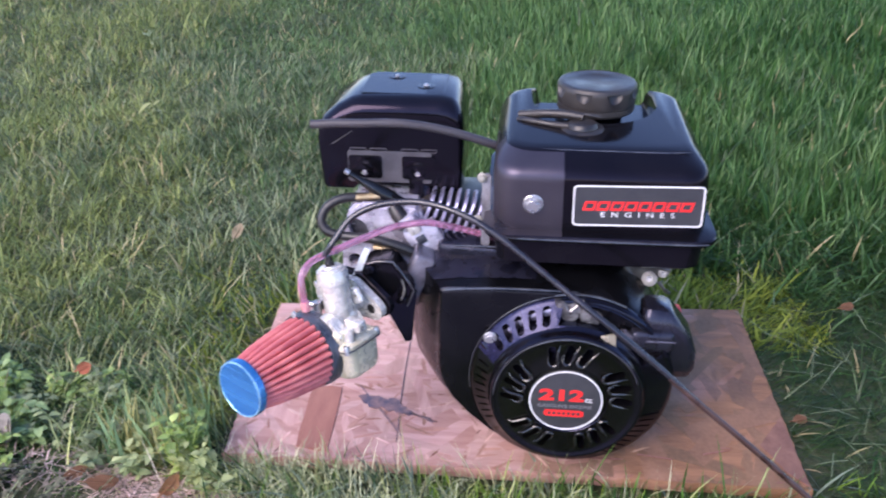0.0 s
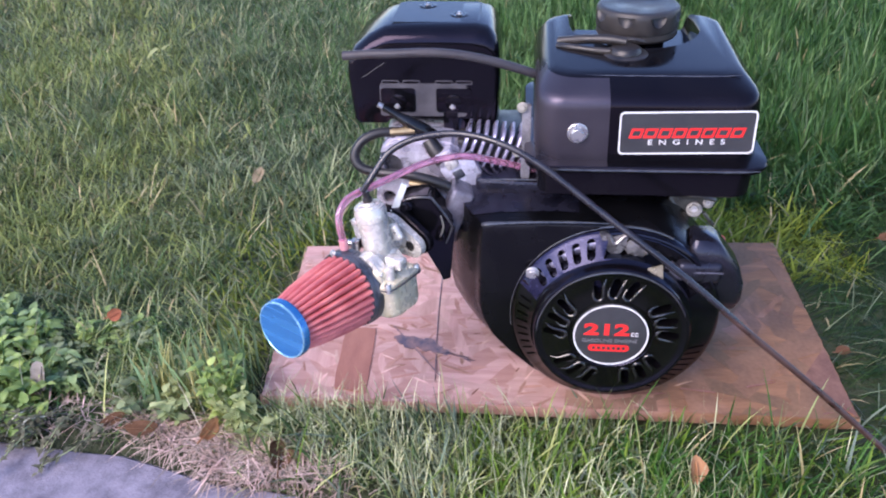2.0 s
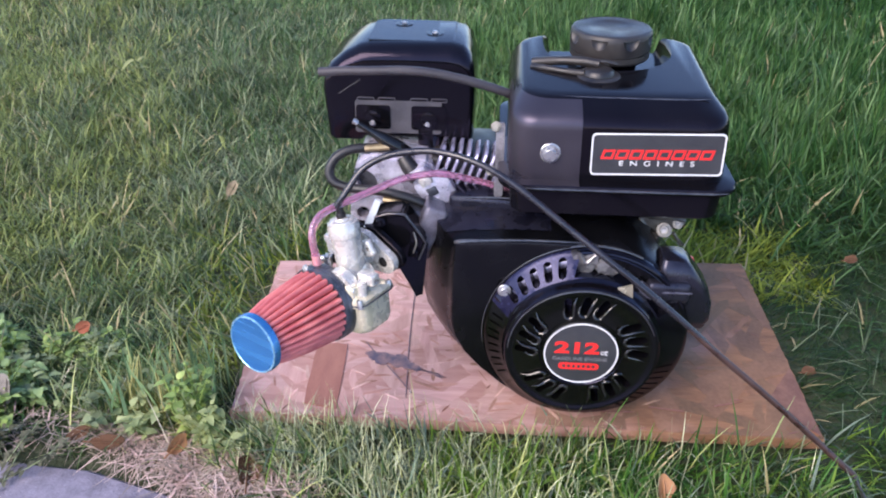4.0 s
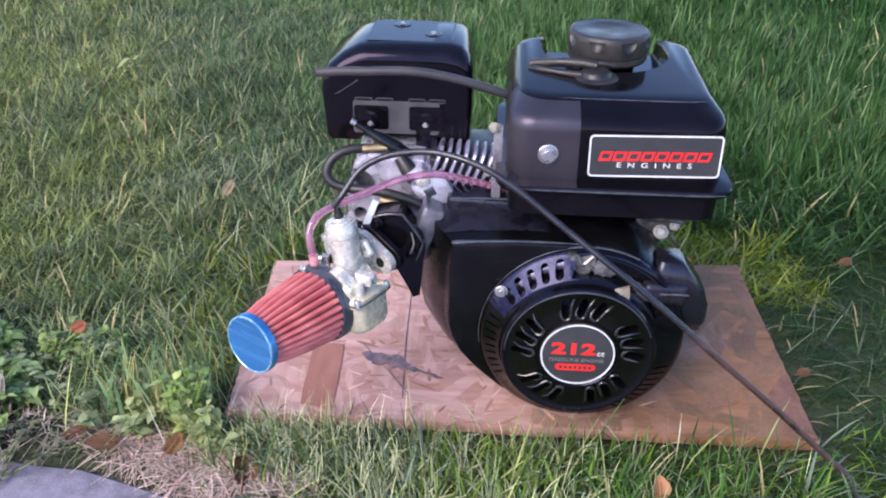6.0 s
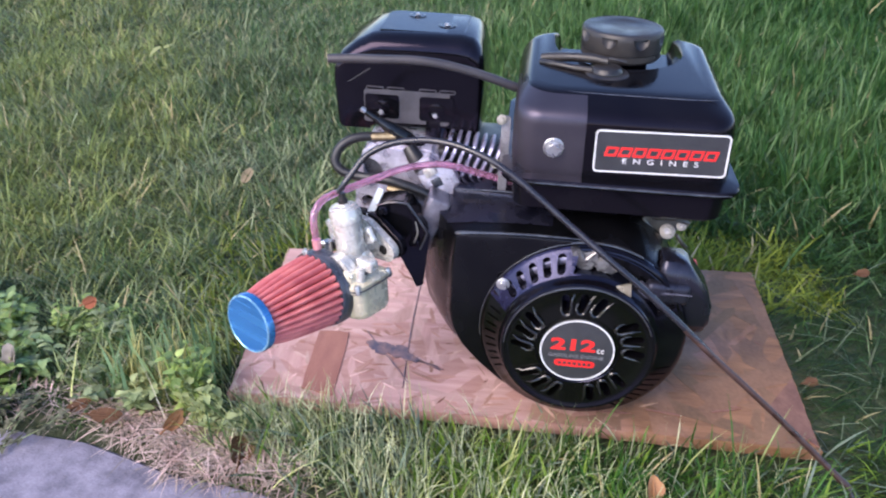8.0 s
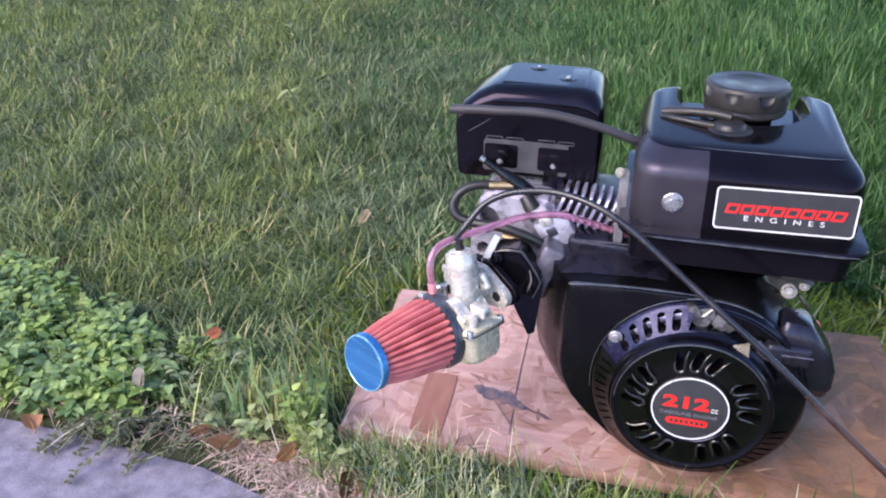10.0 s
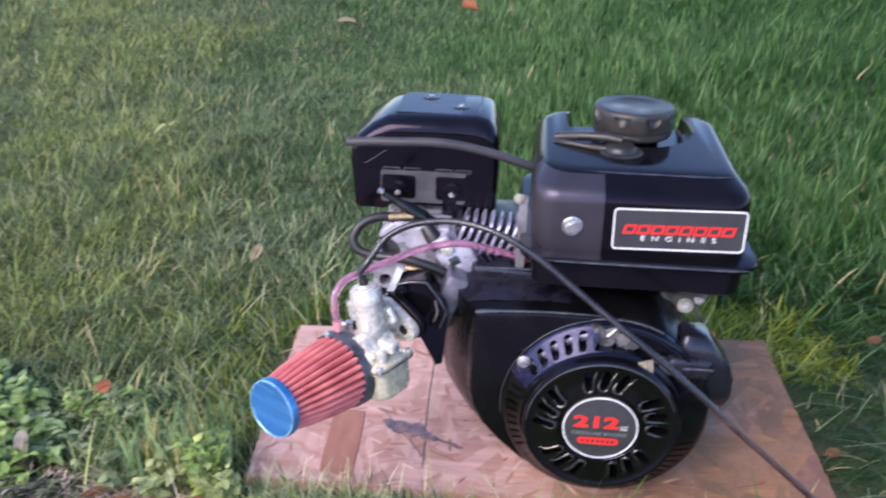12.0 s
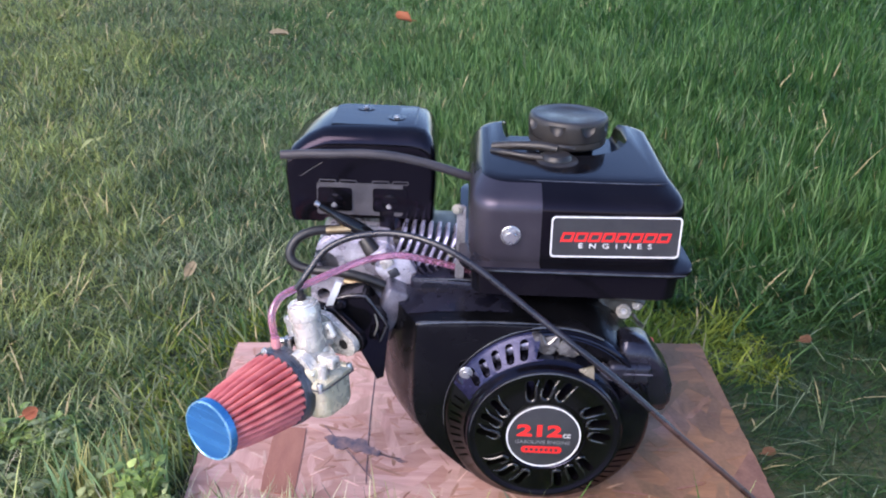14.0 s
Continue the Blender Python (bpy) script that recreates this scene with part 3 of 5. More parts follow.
    for name, pick, material, label, cat in (("yellowish_grass", light, M_LIGHTGRASS, "lighter, yellowish part of the lawn", "grass"), ("grey_grass", grey, M_GREYGRASS, "thin greyish grass in the lawn", "grass"), ("yellow_tinged_grass", yellow, M_YELLOWGRASS, "yellow-green grass round the board", "grass"), ("shaded_grass", fine, M_SHADEGRASS, "fine green grass beside the board, coloured dark for shade", "grass"), ("pale_grass", pale, M_FRONTGRASS, "long pale green grass along the board's front", "grass"), ("blue_grass", blue, M_BLUEBLADE, "cool blue-grey grass before the board", "grass"), ("lush_grass", lush, M_LUSH, "lush yellow-green grass before the board", "grass"), ("deep_grass", deep, M_DEEP, "deep green grass before the board", "grass"), ("bright_grass", mid, M_MIDGRASS, "brighter green blades in the lawn", "grass"), ("lawn_grass", ~dry, M_GRASS, "short green lawn grass with paler patches", "grass"),
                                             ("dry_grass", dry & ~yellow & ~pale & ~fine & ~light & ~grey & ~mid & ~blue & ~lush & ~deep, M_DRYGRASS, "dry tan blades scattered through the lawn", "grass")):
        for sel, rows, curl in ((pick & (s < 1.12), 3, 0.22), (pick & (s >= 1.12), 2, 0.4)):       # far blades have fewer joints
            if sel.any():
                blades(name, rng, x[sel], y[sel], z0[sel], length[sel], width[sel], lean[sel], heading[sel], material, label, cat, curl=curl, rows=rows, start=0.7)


def build_front_tips():
    rng = np.random.default_rng(17)
    n = 2600
    x = rng.uniform(-0.22, 0.34, n)
    y = np.minimum(edge_np(x) + 0.02 + rng.gamma(2.0, 0.035, n), 0.655 + 0.02 * rng.random(n))
    ok = ~inside_board(x, y, 0.003) & (rng.random(n) < np.interp(x, [-0.2, 0.0, 0.12, 0.25], [1, 0.7, 0.55, 0.2]))
    x, y = x[ok], y[ok]
    n = len(x)
    blades("pale_grass_tips", rng, x, y, np.full(n, -0.022), rng.uniform(0.025, 0.062, n), rng.uniform(0.0007, 0.0017, n), np.abs(rng.normal(0.6, 0.4, n)),
           rng.uniform(0, 6.283, n), M_PALETIP, "fine pale grass tips along the board's front", "grass", curl=0.5)
    n = 44
    x, y = rng.uniform(-0.20, 0.32, n), rng.uniform(0.635, 0.662, n)
    ok = ~inside_board(x, y, 0.004)
    x, y = x[ok], y[ok]
    n = len(x)
    blades("tall_grass", rng, x, y, np.full(n, -0.022), rng.uniform(0.045, 0.085, n), rng.uniform(0.0011, 0.0019, n), np.abs(rng.normal(0.35, 0.25, n)),
           rng.choice([0, math.pi], n) + rng.normal(0, 0.5, n), M_FRONTGRASS, "single tall blades at the board's front edge", "grass", curl=0.3, start=0.6)
    n = 70
    x, y = rng.uniform(-0.36, -0.23, n), rng.uniform(0.645, 0.73, n)
    ok = ~inside_board(x, y, 0.005)
    x, y = x[ok], y[ok]
    n = len(x)
    blades("broad_grass", rng, x, y, np.full(n, -0.022), rng.uniform(0.05, 0.095, n), rng.uniform(0.0025, 0.0045, n), np.abs(rng.normal(0.25, 0.2, n)),
           rng.uniform(0, 6.283, n), M_BROADGRASS, "broad blue-green grass blades among the weeds", "grass", curl=0.4)


def build_tufts():
    rng = np.random.default_rng(29)
    for x0, y0, count in ((-0.302, 0.668, 60), (-0.286, 0.690, 45), (-0.335, 0.678, 40), (-0.272, 0.672, 35)):
        x, y = x0 + rng.normal(0, 0.010, count), y0 + rng.normal(0, 0.008, count)
        blades("grass_tuft", rng, x, y, np.full(count, -0.022), rng.uniform(0.035, 0.085, count), rng.uniform(0.0014, 0.0028, count), np.abs(rng.normal(0.5, 0.35, count)),
               rng.uniform(0, 6.283, count), M_TUFT, "olive-yellow grass tuft among the weeds", "grass", curl=0.25, start=0.6)


def build_lying_strands():
    rng = np.random.default_rng(23)
    n = 220
    x, y = rng.uniform(0.35, 0.80, n), rng.uniform(0.62, 1.08, n)
    ok = ~inside_board(x, y, 0.006) & (rng.random(n) < np.interp(x, [0.35, 0.6, 0.8], [1, 0.8, 0.3]))
    x, y = x[ok], y[ok]
    n = len(x)
    blades("lying_grass", rng, x, y, rng.uniform(-0.012, 0.010, n), rng.uniform(0.03, 0.085, n), rng.uniform(0.0006, 0.0013, n), rng.uniform(1.5, 2.1, n),
           rng.uniform(0, 6.283, n), M_GREYGRASS, "thin pale grass lying flat beside the board", "grass", curl=0.05, start=0.72)


def build_stalks():
    rng = np.random.default_rng(13)
    n = 45
    x = rng.uniform(-0.52, -0.19, n)
    y = edge_np(x) + rng.uniform(0.03, 0.11, n)
    blades("dry_stalk", rng, x, y, np.full(n, -0.022), rng.uniform(0.04, 0.09, n), rng.uniform(0.0007, 0.0013, n), np.abs(rng.normal(1.1, 0.5, n)),
           rng.uniform(0, 6.283, n), M_STALK, "thin pale dead stalks among the weeds", "stalks", curl=0.12)


def build_straw():
    rng = np.random.default_rng(11)
    n = 2000
    x = np.concatenate([rng.uniform(-0.62, -0.14, n - 1500), rng.normal(-0.245, 0.048, 1500)])
    y = edge_np(x) + np.where(x > -0.27, rng.normal(0.026, 0.016, n), rng.normal(0.036, 0.013, n))
    z0 = -0.013 + rng.uniform(0, 0.010, n)
    blades("dry_straw", rng, x, y, z0, rng.uniform(0.012, 0.05, n), rng.uniform(0.0006, 0.0015, n), rng.uniform(1.5, 1.75, n) / 0.45 * 0.98,
           rng.uniform(0, 6.283, n), M_STRAW, "tan straw and dead grass along the drive's edge", "straw", curl=0.03)


# ---- plants and litter ----
def leaf_blade(bm, base, way, up, length, width, fold=0.25, droop=0.3, points=6):
    way, up = Vector(way).normalized(), Vector(up)
    side = way.cross(up).normalized()
    up = side.cross(way).normalized()
    mid, left, right = [], [], []
    for k in range(points + 1):
        t = k / points
        w = width / 2 * (math.sin(math.pi * min(1, t ** 0.75)) ** 0.8 if 0 < t < 1 else 0)
        c = Vector(base) + way * (length * t) - up * (droop * length * t * t)
        mid.append(bm.verts.new(c))
        if 0 < k < points:
            left.append(bm.verts.new(c + side * w + up * fold * w))
            right.append(bm.verts.new(c - side * w + up * fold * w))
    for row in (left, right):
        bm.faces.new((mid[0], mid[1], row[0]))
        for k in range(points - 2):
            bm.faces.new((mid[k + 1], mid[k + 2], row[k + 1], row[k]))
        bm.faces.new((mid[points - 1], mid[points], row[-1]))


def weed_plant(x, y, height, leaves, size, material, label, seed, spread=0.5, narrow=0.55, each=9):
    rnd = random.Random(seed)
    root = thing("weed_plant", (x, y, -0.022), label, "weed", "weeds at the lawn's edge")
    stems, foliage = bmesh.new(), bmesh.new()
    for k in range(max(2, leaves // each)):
        a, h = rnd.uniform(0, 6.28), height * rnd.uniform(0.5, 1.0)
        top = Vector((x + math.cos(a) * spread * h * rnd.uniform(0.2, 1), y + math.sin(a) * spread * h * rnd.uniform(0.2, 1), -0.022 + h))
        foot = Vector((x + rnd.gauss(0, 0.006), y + rnd.gauss(0, 0.006), -0.024))
        mid = foot.lerp(top, 0.5) + Vector((rnd.gauss(0, 0.006), rnd.gauss(0, 0.006), 0.004))
        tube(stems, [foot, mid, top], [0.0013, 0.001, 0.0005], seg=5, res=4)
        line = spline([foot, mid, top], 5)
        for j in range(each):
            p = line[min(len(line) - 1, int(len(line) * (0.18 + 0.82 * (j + rnd.random()) / each)))]
            b = rnd.uniform(0, 6.28)
            s = size * rnd.uniform(0.5, 1.25)
            leaf_blade(foliage, p, (math.cos(b), math.sin(b), rnd.uniform(-0.15, 0.9)), (0, 0, 1), s, s * narrow * rnd.uniform(0.8, 1.2), 0.3, rnd.uniform(0.1, 0.6))
    part("stem", stems, material, root)
    part("foliage", foliage, material, root, smooth=60)


def dead_leaf(x, y, z, size, turn, material, label, seed, tilt=25, upright=0, ratio=0.68):
    rnd = random.Random(seed)
    m = pose(x, y, z, tilt, rnd.uniform(-15, 15) - upright, turn)
    root = thing("dead_leaf", (x, y, z), label, "leaf", "fallen leaves")
    bm = bmesh.new()
    n, rings = 16, 4
    c = bm.verts.new(m @ Vector((0, 0, 0)))
    last = None
    for r in range(1, rings + 1):
        ring = []
        for k in range(n):
            a = 2 * math.pi * k / n
            lobes = 1 + 0.05 * math.sin(5 * a + seed) + 0.06 * math.sin(3 * a) + rnd.uniform(-.03, .03)
            rad = size / 2 * r / rings * (lobes if r == rings else 0.5 + 0.5 * lobes)
            u, v = rad * math.cos(a), ratio * rad * math.sin(a)
            ring.append(bm.verts.new(m @ Vector((u, v, 0.22 * size * ((v / size * 2) ** 2 * 2 + 0.6 * (u / size) ** 2) + rnd.uniform(-1, 1) * 0.02 * size))))
        for k in range(n):
            j = (k + 1) % n
            bm.faces.new((c, ring[k], ring[j]) if last is None else (last[k], ring[k], ring[j], last[j]))
        last = ring
    part("blade", bm, material, root, smooth=80)
    bm = bmesh.new()
    tube(bm, [m @ Vector((size * 0.4, 0, 0)), m @ Vector((0, 0, 0.002)), m @ Vector((-size * 0.75, 0.02 * size, 0.1 * size))], [0.0005, 0.0008, 0.0009], seg=5, res=4)
    part("leaf_stalk", bm, material, root)


def build_litter():
    dead_leaf(-0.408, 0.742, 0.040, 0.0145, 30, M_LEAFRED, "small orange fallen leaf caught in the grass", 1, 55, 0, 0.95)
    dead_leaf(0.18, 0.583, 0.012, 0.025, 95, M_LEAFORANGE, "curled orange-brown leaf in the grass before the board", 2, 20, 70)
    dead_leaf(0.473, 0.976, 0.020, 0.017, 10, M_LEAFBROWN, "brown fallen leaf half sunk in the lawn", 3, 35)
    dead_leaf(-0.17, 2.94, 0.05, 0.062, 160, M_LEAFRED, "orange-red fallen leaf lying on the lawn", 4, 45, 0, 0.85)
    dead_leaf(-0.55, 2.73, 0.03, 0.060, 20, M_LEAFDULL, "pale brown fallen leaf lying on the lawn", 5, 12)
    dead_leaf(-0.338, 0.618, -0.002, 0.030, 15, M_LEAFBROWN, "brown dead leaf in the straw by the drive", 6, 38, 0, 0.5)
    dead_leaf(-0.270, 0.618, 0.000, 0.026, 70, M_LEAFORANGE, "rust-coloured dead leaf in the straw by the drive", 7, 50, 0, 0.55)
    dead_leaf(-0.196, 0.592, -0.004, 0.034, 100, M_LEAFBROWN, "brown dead leaf in the straw by the drive", 8, 25)
    dead_leaf(-0.372, 0.630, -0.004, 0.024, 40, M_LEAFBROWN, "dark brown dead leaf in the straw by the drive", 13, 30, 0, 0.5)
    dead_leaf(-0.550, 0.598, -0.004, 0.030, 140, M_LEAFORANGE, "orange dead leaf on the drive's edge", 9, 15)
    dead_leaf(-0.462, 0.672, 0.012, 0.034, 60, M_LEAFGREY, "grey withered leaf standing in the weeds", 10, 10, 78)
    dead_leaf(-0.350, 1.10, 0.026, 0.024, 60, M_LEAFDULL, "pale tan leaf in the lawn behind the board", 12, 15, 40)
    dead_leaf(0.368, 0.78, -0.006, 0.017, 20, M_LEAFBROWN, "brown dead leaf against the board's edge", 11, 20)
    weed_plant(-0.262, 0.655, 0.085, 190, 0.0098, M_WEED, "leafy green weed beside the board's corner", 21, 0.35, 0.62)
    weed_plant(-0.246, 0.636, 0.060, 170, 0.0098, M_WEEDPALE, "leafy green weed beside the board's corner", 22, 0.5, 0.7)
    weed_plant(-0.222, 0.630, 0.040, 72, 0.0105, M_WEEDPALE, "low pale weed in the straw", 26, 0.8, 0.7)
    weed_plant(-0.322, 0.648, 0.038, 72, 0.0105, M_WEEDPALE, "low grey-green weed at the lawn's edge", 23, 0.9, 0.75)
    weed_plant(-0.365, 0.655, 0.036, 54, 0.0110, M_WEEDDULL, "low grey-green weed at the lawn's edge", 24, 0.9, 0.75)
    weed_plant(-0.300, 0.672, 0.046, 54, 0.0110, M_WEEDPALE, "low grey-green weed at the lawn's edge", 25, 0.8, 0.7)
    weed_plant(-0.345, 0.690, 0.050, 45, 0.0100, M_WEEDDULL, "low dull weed in the thin grass", 30, 0.7, 0.7)
    weed_plant(-0.405, 0.672, 0.085, 14, 0.0110, M_WEEDPALE, "thin pale weed with a bare stalk", 27, 0.35, 0.6, 5)
    weed_plant(-0.352, 0.705, 0.080, 14, 0.0105, M_WEEDPALE, "thin pale weed with a bare stalk", 31, 0.3, 0.6, 5)
    weed_plant(-0.70, 1.62, 0.115, 6, 0.040, M_WEEDTALL, "tall pale weed standing in the lawn", 28, 0.2, 0.32, 3)
    weed_plant(-0.92, 2.2, 0.10, 6, 0.040, M_WEEDDULL, "tall pale weed standing in the lawn", 29, 0.2, 0.32, 3)
    rnd = random.Random(5)
    for k in range(62):
        x = -0.82 + 0.37 * ((k * 0.7549) % 1) + rnd.uniform(-0.01, 0.01)
        y = 0.622 + (0.075 + 1.1 * min(0.07, max(0, -0.455 - x)) + 0.45 * max(0, -0.525 - x)) * ((k * 0.5698 + 0.13) % 1)
        weed_plant(x, y, rnd.uniform(0.028, 0.052), 126, 0.0128, M_WEED if k % 3 else M_WEEDBLUE, "low broad-leaved green weed in the lawn", 40 + k, 1.0, 0.68)
    for k in range(14):
        weed_plant(rnd.uniform(-0.58, -0.40), rnd.uniform(0.66, 0.80), rnd.uniform(0.025, 0.045), 45, 0.0105, M_WEEDDULL if k % 2 else M_WEED, "small green weed between the grass blades", 120 + k, 1.2, 0.65)
    # creeping runners that spill onto the drive
    root = thing("creeping_weed", (-0.43, 0.61, -0.012), "withered creeping weed spilling onto the concrete drive", "weed")
    lf = bmesh.new()
    for k in range(15):
        bm = bmesh.new()
        a = radians(rnd.gauss(258, 20))
        p = Vector((-0.425 + rnd.gauss(0, 0.035), 0.622 + rnd.uniform(-0.01, 0.02), -0.002))
        q = p + Vector((math.cos(a), math.sin(a), 0)) * rnd.uniform(0.025, 0.095)
        q.z = -0.008
        mid = p.lerp(q, 0.5) + Vector((rnd.gauss(0, 0.008), 0, rnd.uniform(0.004, 0.012)))
        tube(bm, [p, mid, q], [0.0009, 0.0008, 0.0004], seg=5, res=5)
        part("runner", bm, M_STALK if k % 3 == 0 else M_WEEDDULL, root)
        for pt in spline([p, mid, q], 14):
            b = rnd.uniform(0, 6.28)
            leaf_blade(lf, pt, (math.cos(b), math.sin(b), rnd.uniform(-0.1, 0.5)), (0, 0, 1), rnd.uniform(0.005, 0.011), 0.0038, 0.3, 0.2, 4)
    part("foliage", lf, M_WITHERED, root, smooth=60)


# ---- the engine ----
ENGINE = thing("small_engine", (0.10, 0.80, 0.0), "black single-cylinder petrol engine with red cone filter on a board", "engine")
CX, CZ = 0.1115, 0.0940          # the crankshaft's axis


def build_tank():
    rows = ((.046, .212, .719, .884, .014, .2118), (.039, .2185, .711, .892, .016, .2128), (.0362, .2205, .7080, .8950, .016, .2152), (.0345, .2220, .7065, .897, .016, .2395),
            (.027, .229, .7005, .903, .020, .2400), (.0250, .2310, .6985, .905, .022, .2408), (.0243, .2317, .6978, .9057, .022, .2425), (.0243, .2317, .6978, .9057, .022, .2452), (.0252, .2308, .6987, .9048, .022, .2468),
            (.0335, .2225, .7075, .8965, .024, .2485), (.0325, .2215, .7065, .8965, .024, .255), (.0325, .2195, .7065, .896, .023, .294), (.0332, .2188, .7070, .8955, .023, .2995),
            (.0340, .2178, .7092, .8945, .023, .3038), (.0360, .2155, .7135, .8930, .024, .3072), (.0390, .2120, .7200, .8910, .026, .3106), (.0425, .2080, .7285, .8890, .026, .3146), (.0438, .2067, .7308, .8882, .026, .3156), (.0452, .2053, .7332, .8875, .026, .3163), (.0490, .2015, .7420, .884, .026, .3172))
    body = bmesh.new()
    loft(body, [[(u, v, z) for u, v in rrect(x0, x1, y0, y1, r, 7)] for x0, x1, y0, y1, r, z in rows])
    well = bmesh.new()
    ring = rrect(.068, .184, .792, .93, .056, 12)
    def rise(p):                                         # the top climbs a little towards the rear
        return (p[0], p[1], p[2] + .0055 * max(0, min(1, (p[1] - .76) / .10)) * max(0, min(1, (p[2] - .302) / .008)))
    for v in body.verts:
        v.co = rise(v.co)
    mid = Vector((.126, .861))
    loft(well, [[tuple(mid + (Vector((u, v)) - mid) * k) + (z,) for u, v in ring] for k, z in ((.97, .3035), (.985, .3055), (1, .309), (1.0, .3165), (1.02, .3200), (1.07, .3230), (1.25, .3275))])
    tank = part("fuel_tank", cut(body, well), M_TANK, ENGINE, "glossy black pressed-steel tank", smooth=35)
    # duller, lighter film over the left of the front face
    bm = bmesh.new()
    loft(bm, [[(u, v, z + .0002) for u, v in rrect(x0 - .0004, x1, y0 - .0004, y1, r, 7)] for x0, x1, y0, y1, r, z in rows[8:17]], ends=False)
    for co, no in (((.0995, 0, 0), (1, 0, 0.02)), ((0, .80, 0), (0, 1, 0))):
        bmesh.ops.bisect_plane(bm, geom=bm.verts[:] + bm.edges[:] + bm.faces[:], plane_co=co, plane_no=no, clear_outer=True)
    part("paint_film", bm, M_TANKDULL, tank, "duller, lighter strip of paint", smooth=50)
    # highlight along the seam, put in as a lighter tube
    bm = bmesh.new()
    tube(bm, [(.034, .7000, .2440), (.060, .6976, .2440), (.130, .6974, .2440), (.200, .6976, .2440), (.222, .6995, .2440)], [.0004, .0011, .0013, .0011, .0004], 8)
    part("seam_highlight", bm, M_LIP, tank, "lighter tube for the highlight along the tank's seam")
    # lit crease line along the fold, also a lighter tube
    bm = bmesh.new()
    tube(bm, [(.066, .7328, .3158), (.095, .7314, .3156), (.140, .7312, .3155), (.182, .7313, .3155), (.2035, .7345, .3156)], [.0002, .0006, .0008, .0009, .0003], 8)
    part("fold_highlight", bm, M_LIP, tank, "lighter tube for the highlight along the tank's fold")
    bolt(tank, (0.068, 0.7058, 0.2745), (0, -1, 0), 0.0062, label="zinc-plated hex bolt")
    # badge plate
    bm = bmesh.new()
    m = front(0.1580, 0.7065, 0.2760) @ pose(0, 0, 0, 0, 0, 1.3) @ Matrix.Scale(0.985, 4)
    prism(bm, rrect(-.0565, .0565, -.0195, .0195, .004, 5), 0, .0014, m)
    part("badge_plate", bm, M_BADGE, tank, "dark badge with white rim")
    bm = bmesh.new()
    o, i = rrect(-.0565, .0565, -.0195, .0195, .004, 5), rrect(-.0551, .0551, -.0181, .0181, .003, 5)
    loft(bm, [[m @ Vector((u, v, h)) for u, v in ring] for ring, h in ((o, .0009), (o, .0019), (i, .0019), (i, .0009), (o, .0009))], ends=False)
    part("badge_rim", bm, M_WHITE, tank)
    m = front(0.1580, 0.7051, 0.2760) @ pose(0, 0, 0, 0, 0, 1.3)
    for k in range(8):                                   # the maker's mark as eight plain slanting red links
        bm = bmesh.new()
        u0, h, w, s, t = -.0463, .0043, .0102, 0.28, .0019
        u0 += .0118 * k
        outer = [(u0 - s * h, -h), (u0 + w - s * h, -h), (u0 + w + s * h, h), (u0 + s * h, h)]
        c = Vector((u0 + w / 2, 0))
        inner = [(c.x + (u - c.x) * (1 - 2 * t / w), v * (1 - t / h)) for u, v in outer]
        loft(bm, [[m @ Vector((u, v, d)) for u, v in ring] for ring, d in ((outer, 0), (outer, .0005), (inner, .0005), (inner, 0), (outer, 0))], ends=False)
        part("red_link", bm, M_RED, tank)
    lettering("lettering", "E  N  G  I  N  E  S", .063, .0046, front(0.1585, 0.7051, 0.2678) @ pose(0, 0, 0, 0, 0, 1.3), M_WHITE, tank)
    # filler cap
    bm = bmesh.new()
    m = pose(.1265, .838, .3035)
    revolve(bm, [(.0265, 0), (.0265, .0145), (.030, .015)], m, 40)
    part("filler_neck", bm, M_SEMI, tank)
    bm = bmesh.new()
    revolve(bm, [(0, .0145), (.030, .0145), (.0362, .0155), (.0375, .0175), (.0372, .0225), (.0366, .0228), (.0366, .0236), (.0378, .0240), (.0384, .036), (.0380, .0400), (.0366, .0420), (.0340, .0428), (.0335, .0424), (.0200, .0430), (.0190, .0425), (0, .0428)], m, 96)
    dents = bmesh.new()
    for k in range(8):
        a = radians(247.5 + 45 * k)
        revolve(dents, [(0, -.0105), (.0050, -.0090), (.0084, -.0050), (.0098, 0), (0, 0)], m @ Matrix.Rotation(a, 4, "Z") @ Matrix.Translation((.0428, 0, .0390)), 24)
    part("filler_cap", cut(bm, dents), M_CAPPL, tank, "worn black screw cap with finger dents", smooth=32)
    bm = bmesh.new()
    m = pose(.1110, .781, .3155)
    revolve(bm, [(.0200, 0), (.0205, .0025), (.019, .0038), (.0145, .0042), (.0140, .0065), (.012, .0085), (.006, .0090), (0, .0092)], m, 36)
    part("vent_boss", bm, M_CAPPL, tank)
    bm = bmesh.new()
    tube(bm, [(.053, .806, .3205), (.062, .803, .3225), (.077, .797, .3255), (.097, .790, .3275), (.112, .786, .3265)], .0042, 12)
    part("vent_hose", bm, M_CAPPL, tank)
    bm = bmesh.new()
    tube(bm, [(.052, .798, .319), (.064, .790, .3205), (.082, .782, .3205), (.098, .778, .3205)], .0030, 10)
    tube(bm, [(.108, .788, .329), (.119, .787, .3285), (.128, .787, .3265)], .0018, 8)
    part("vent_clip", bm, M_CAPPL, tank)
    # mounting ear with its screw behind the left side
    # the bracket's highlight is put in by a lighter material
    bm = bmesh.new()
    prism(bm, rrect(.001, .009, -.052, .022, .003, 4), 0, .003, front(.0205, .748, .262))
    part("tank_bracket", bm, M_ALUDIRTY, tank, "dark steel bracket, coloured lighter for the highlight on it")
    bolt(tank, (.0215, .744, .281), (-0.2, -1, 0.3), .0033, material=M_STEEL)
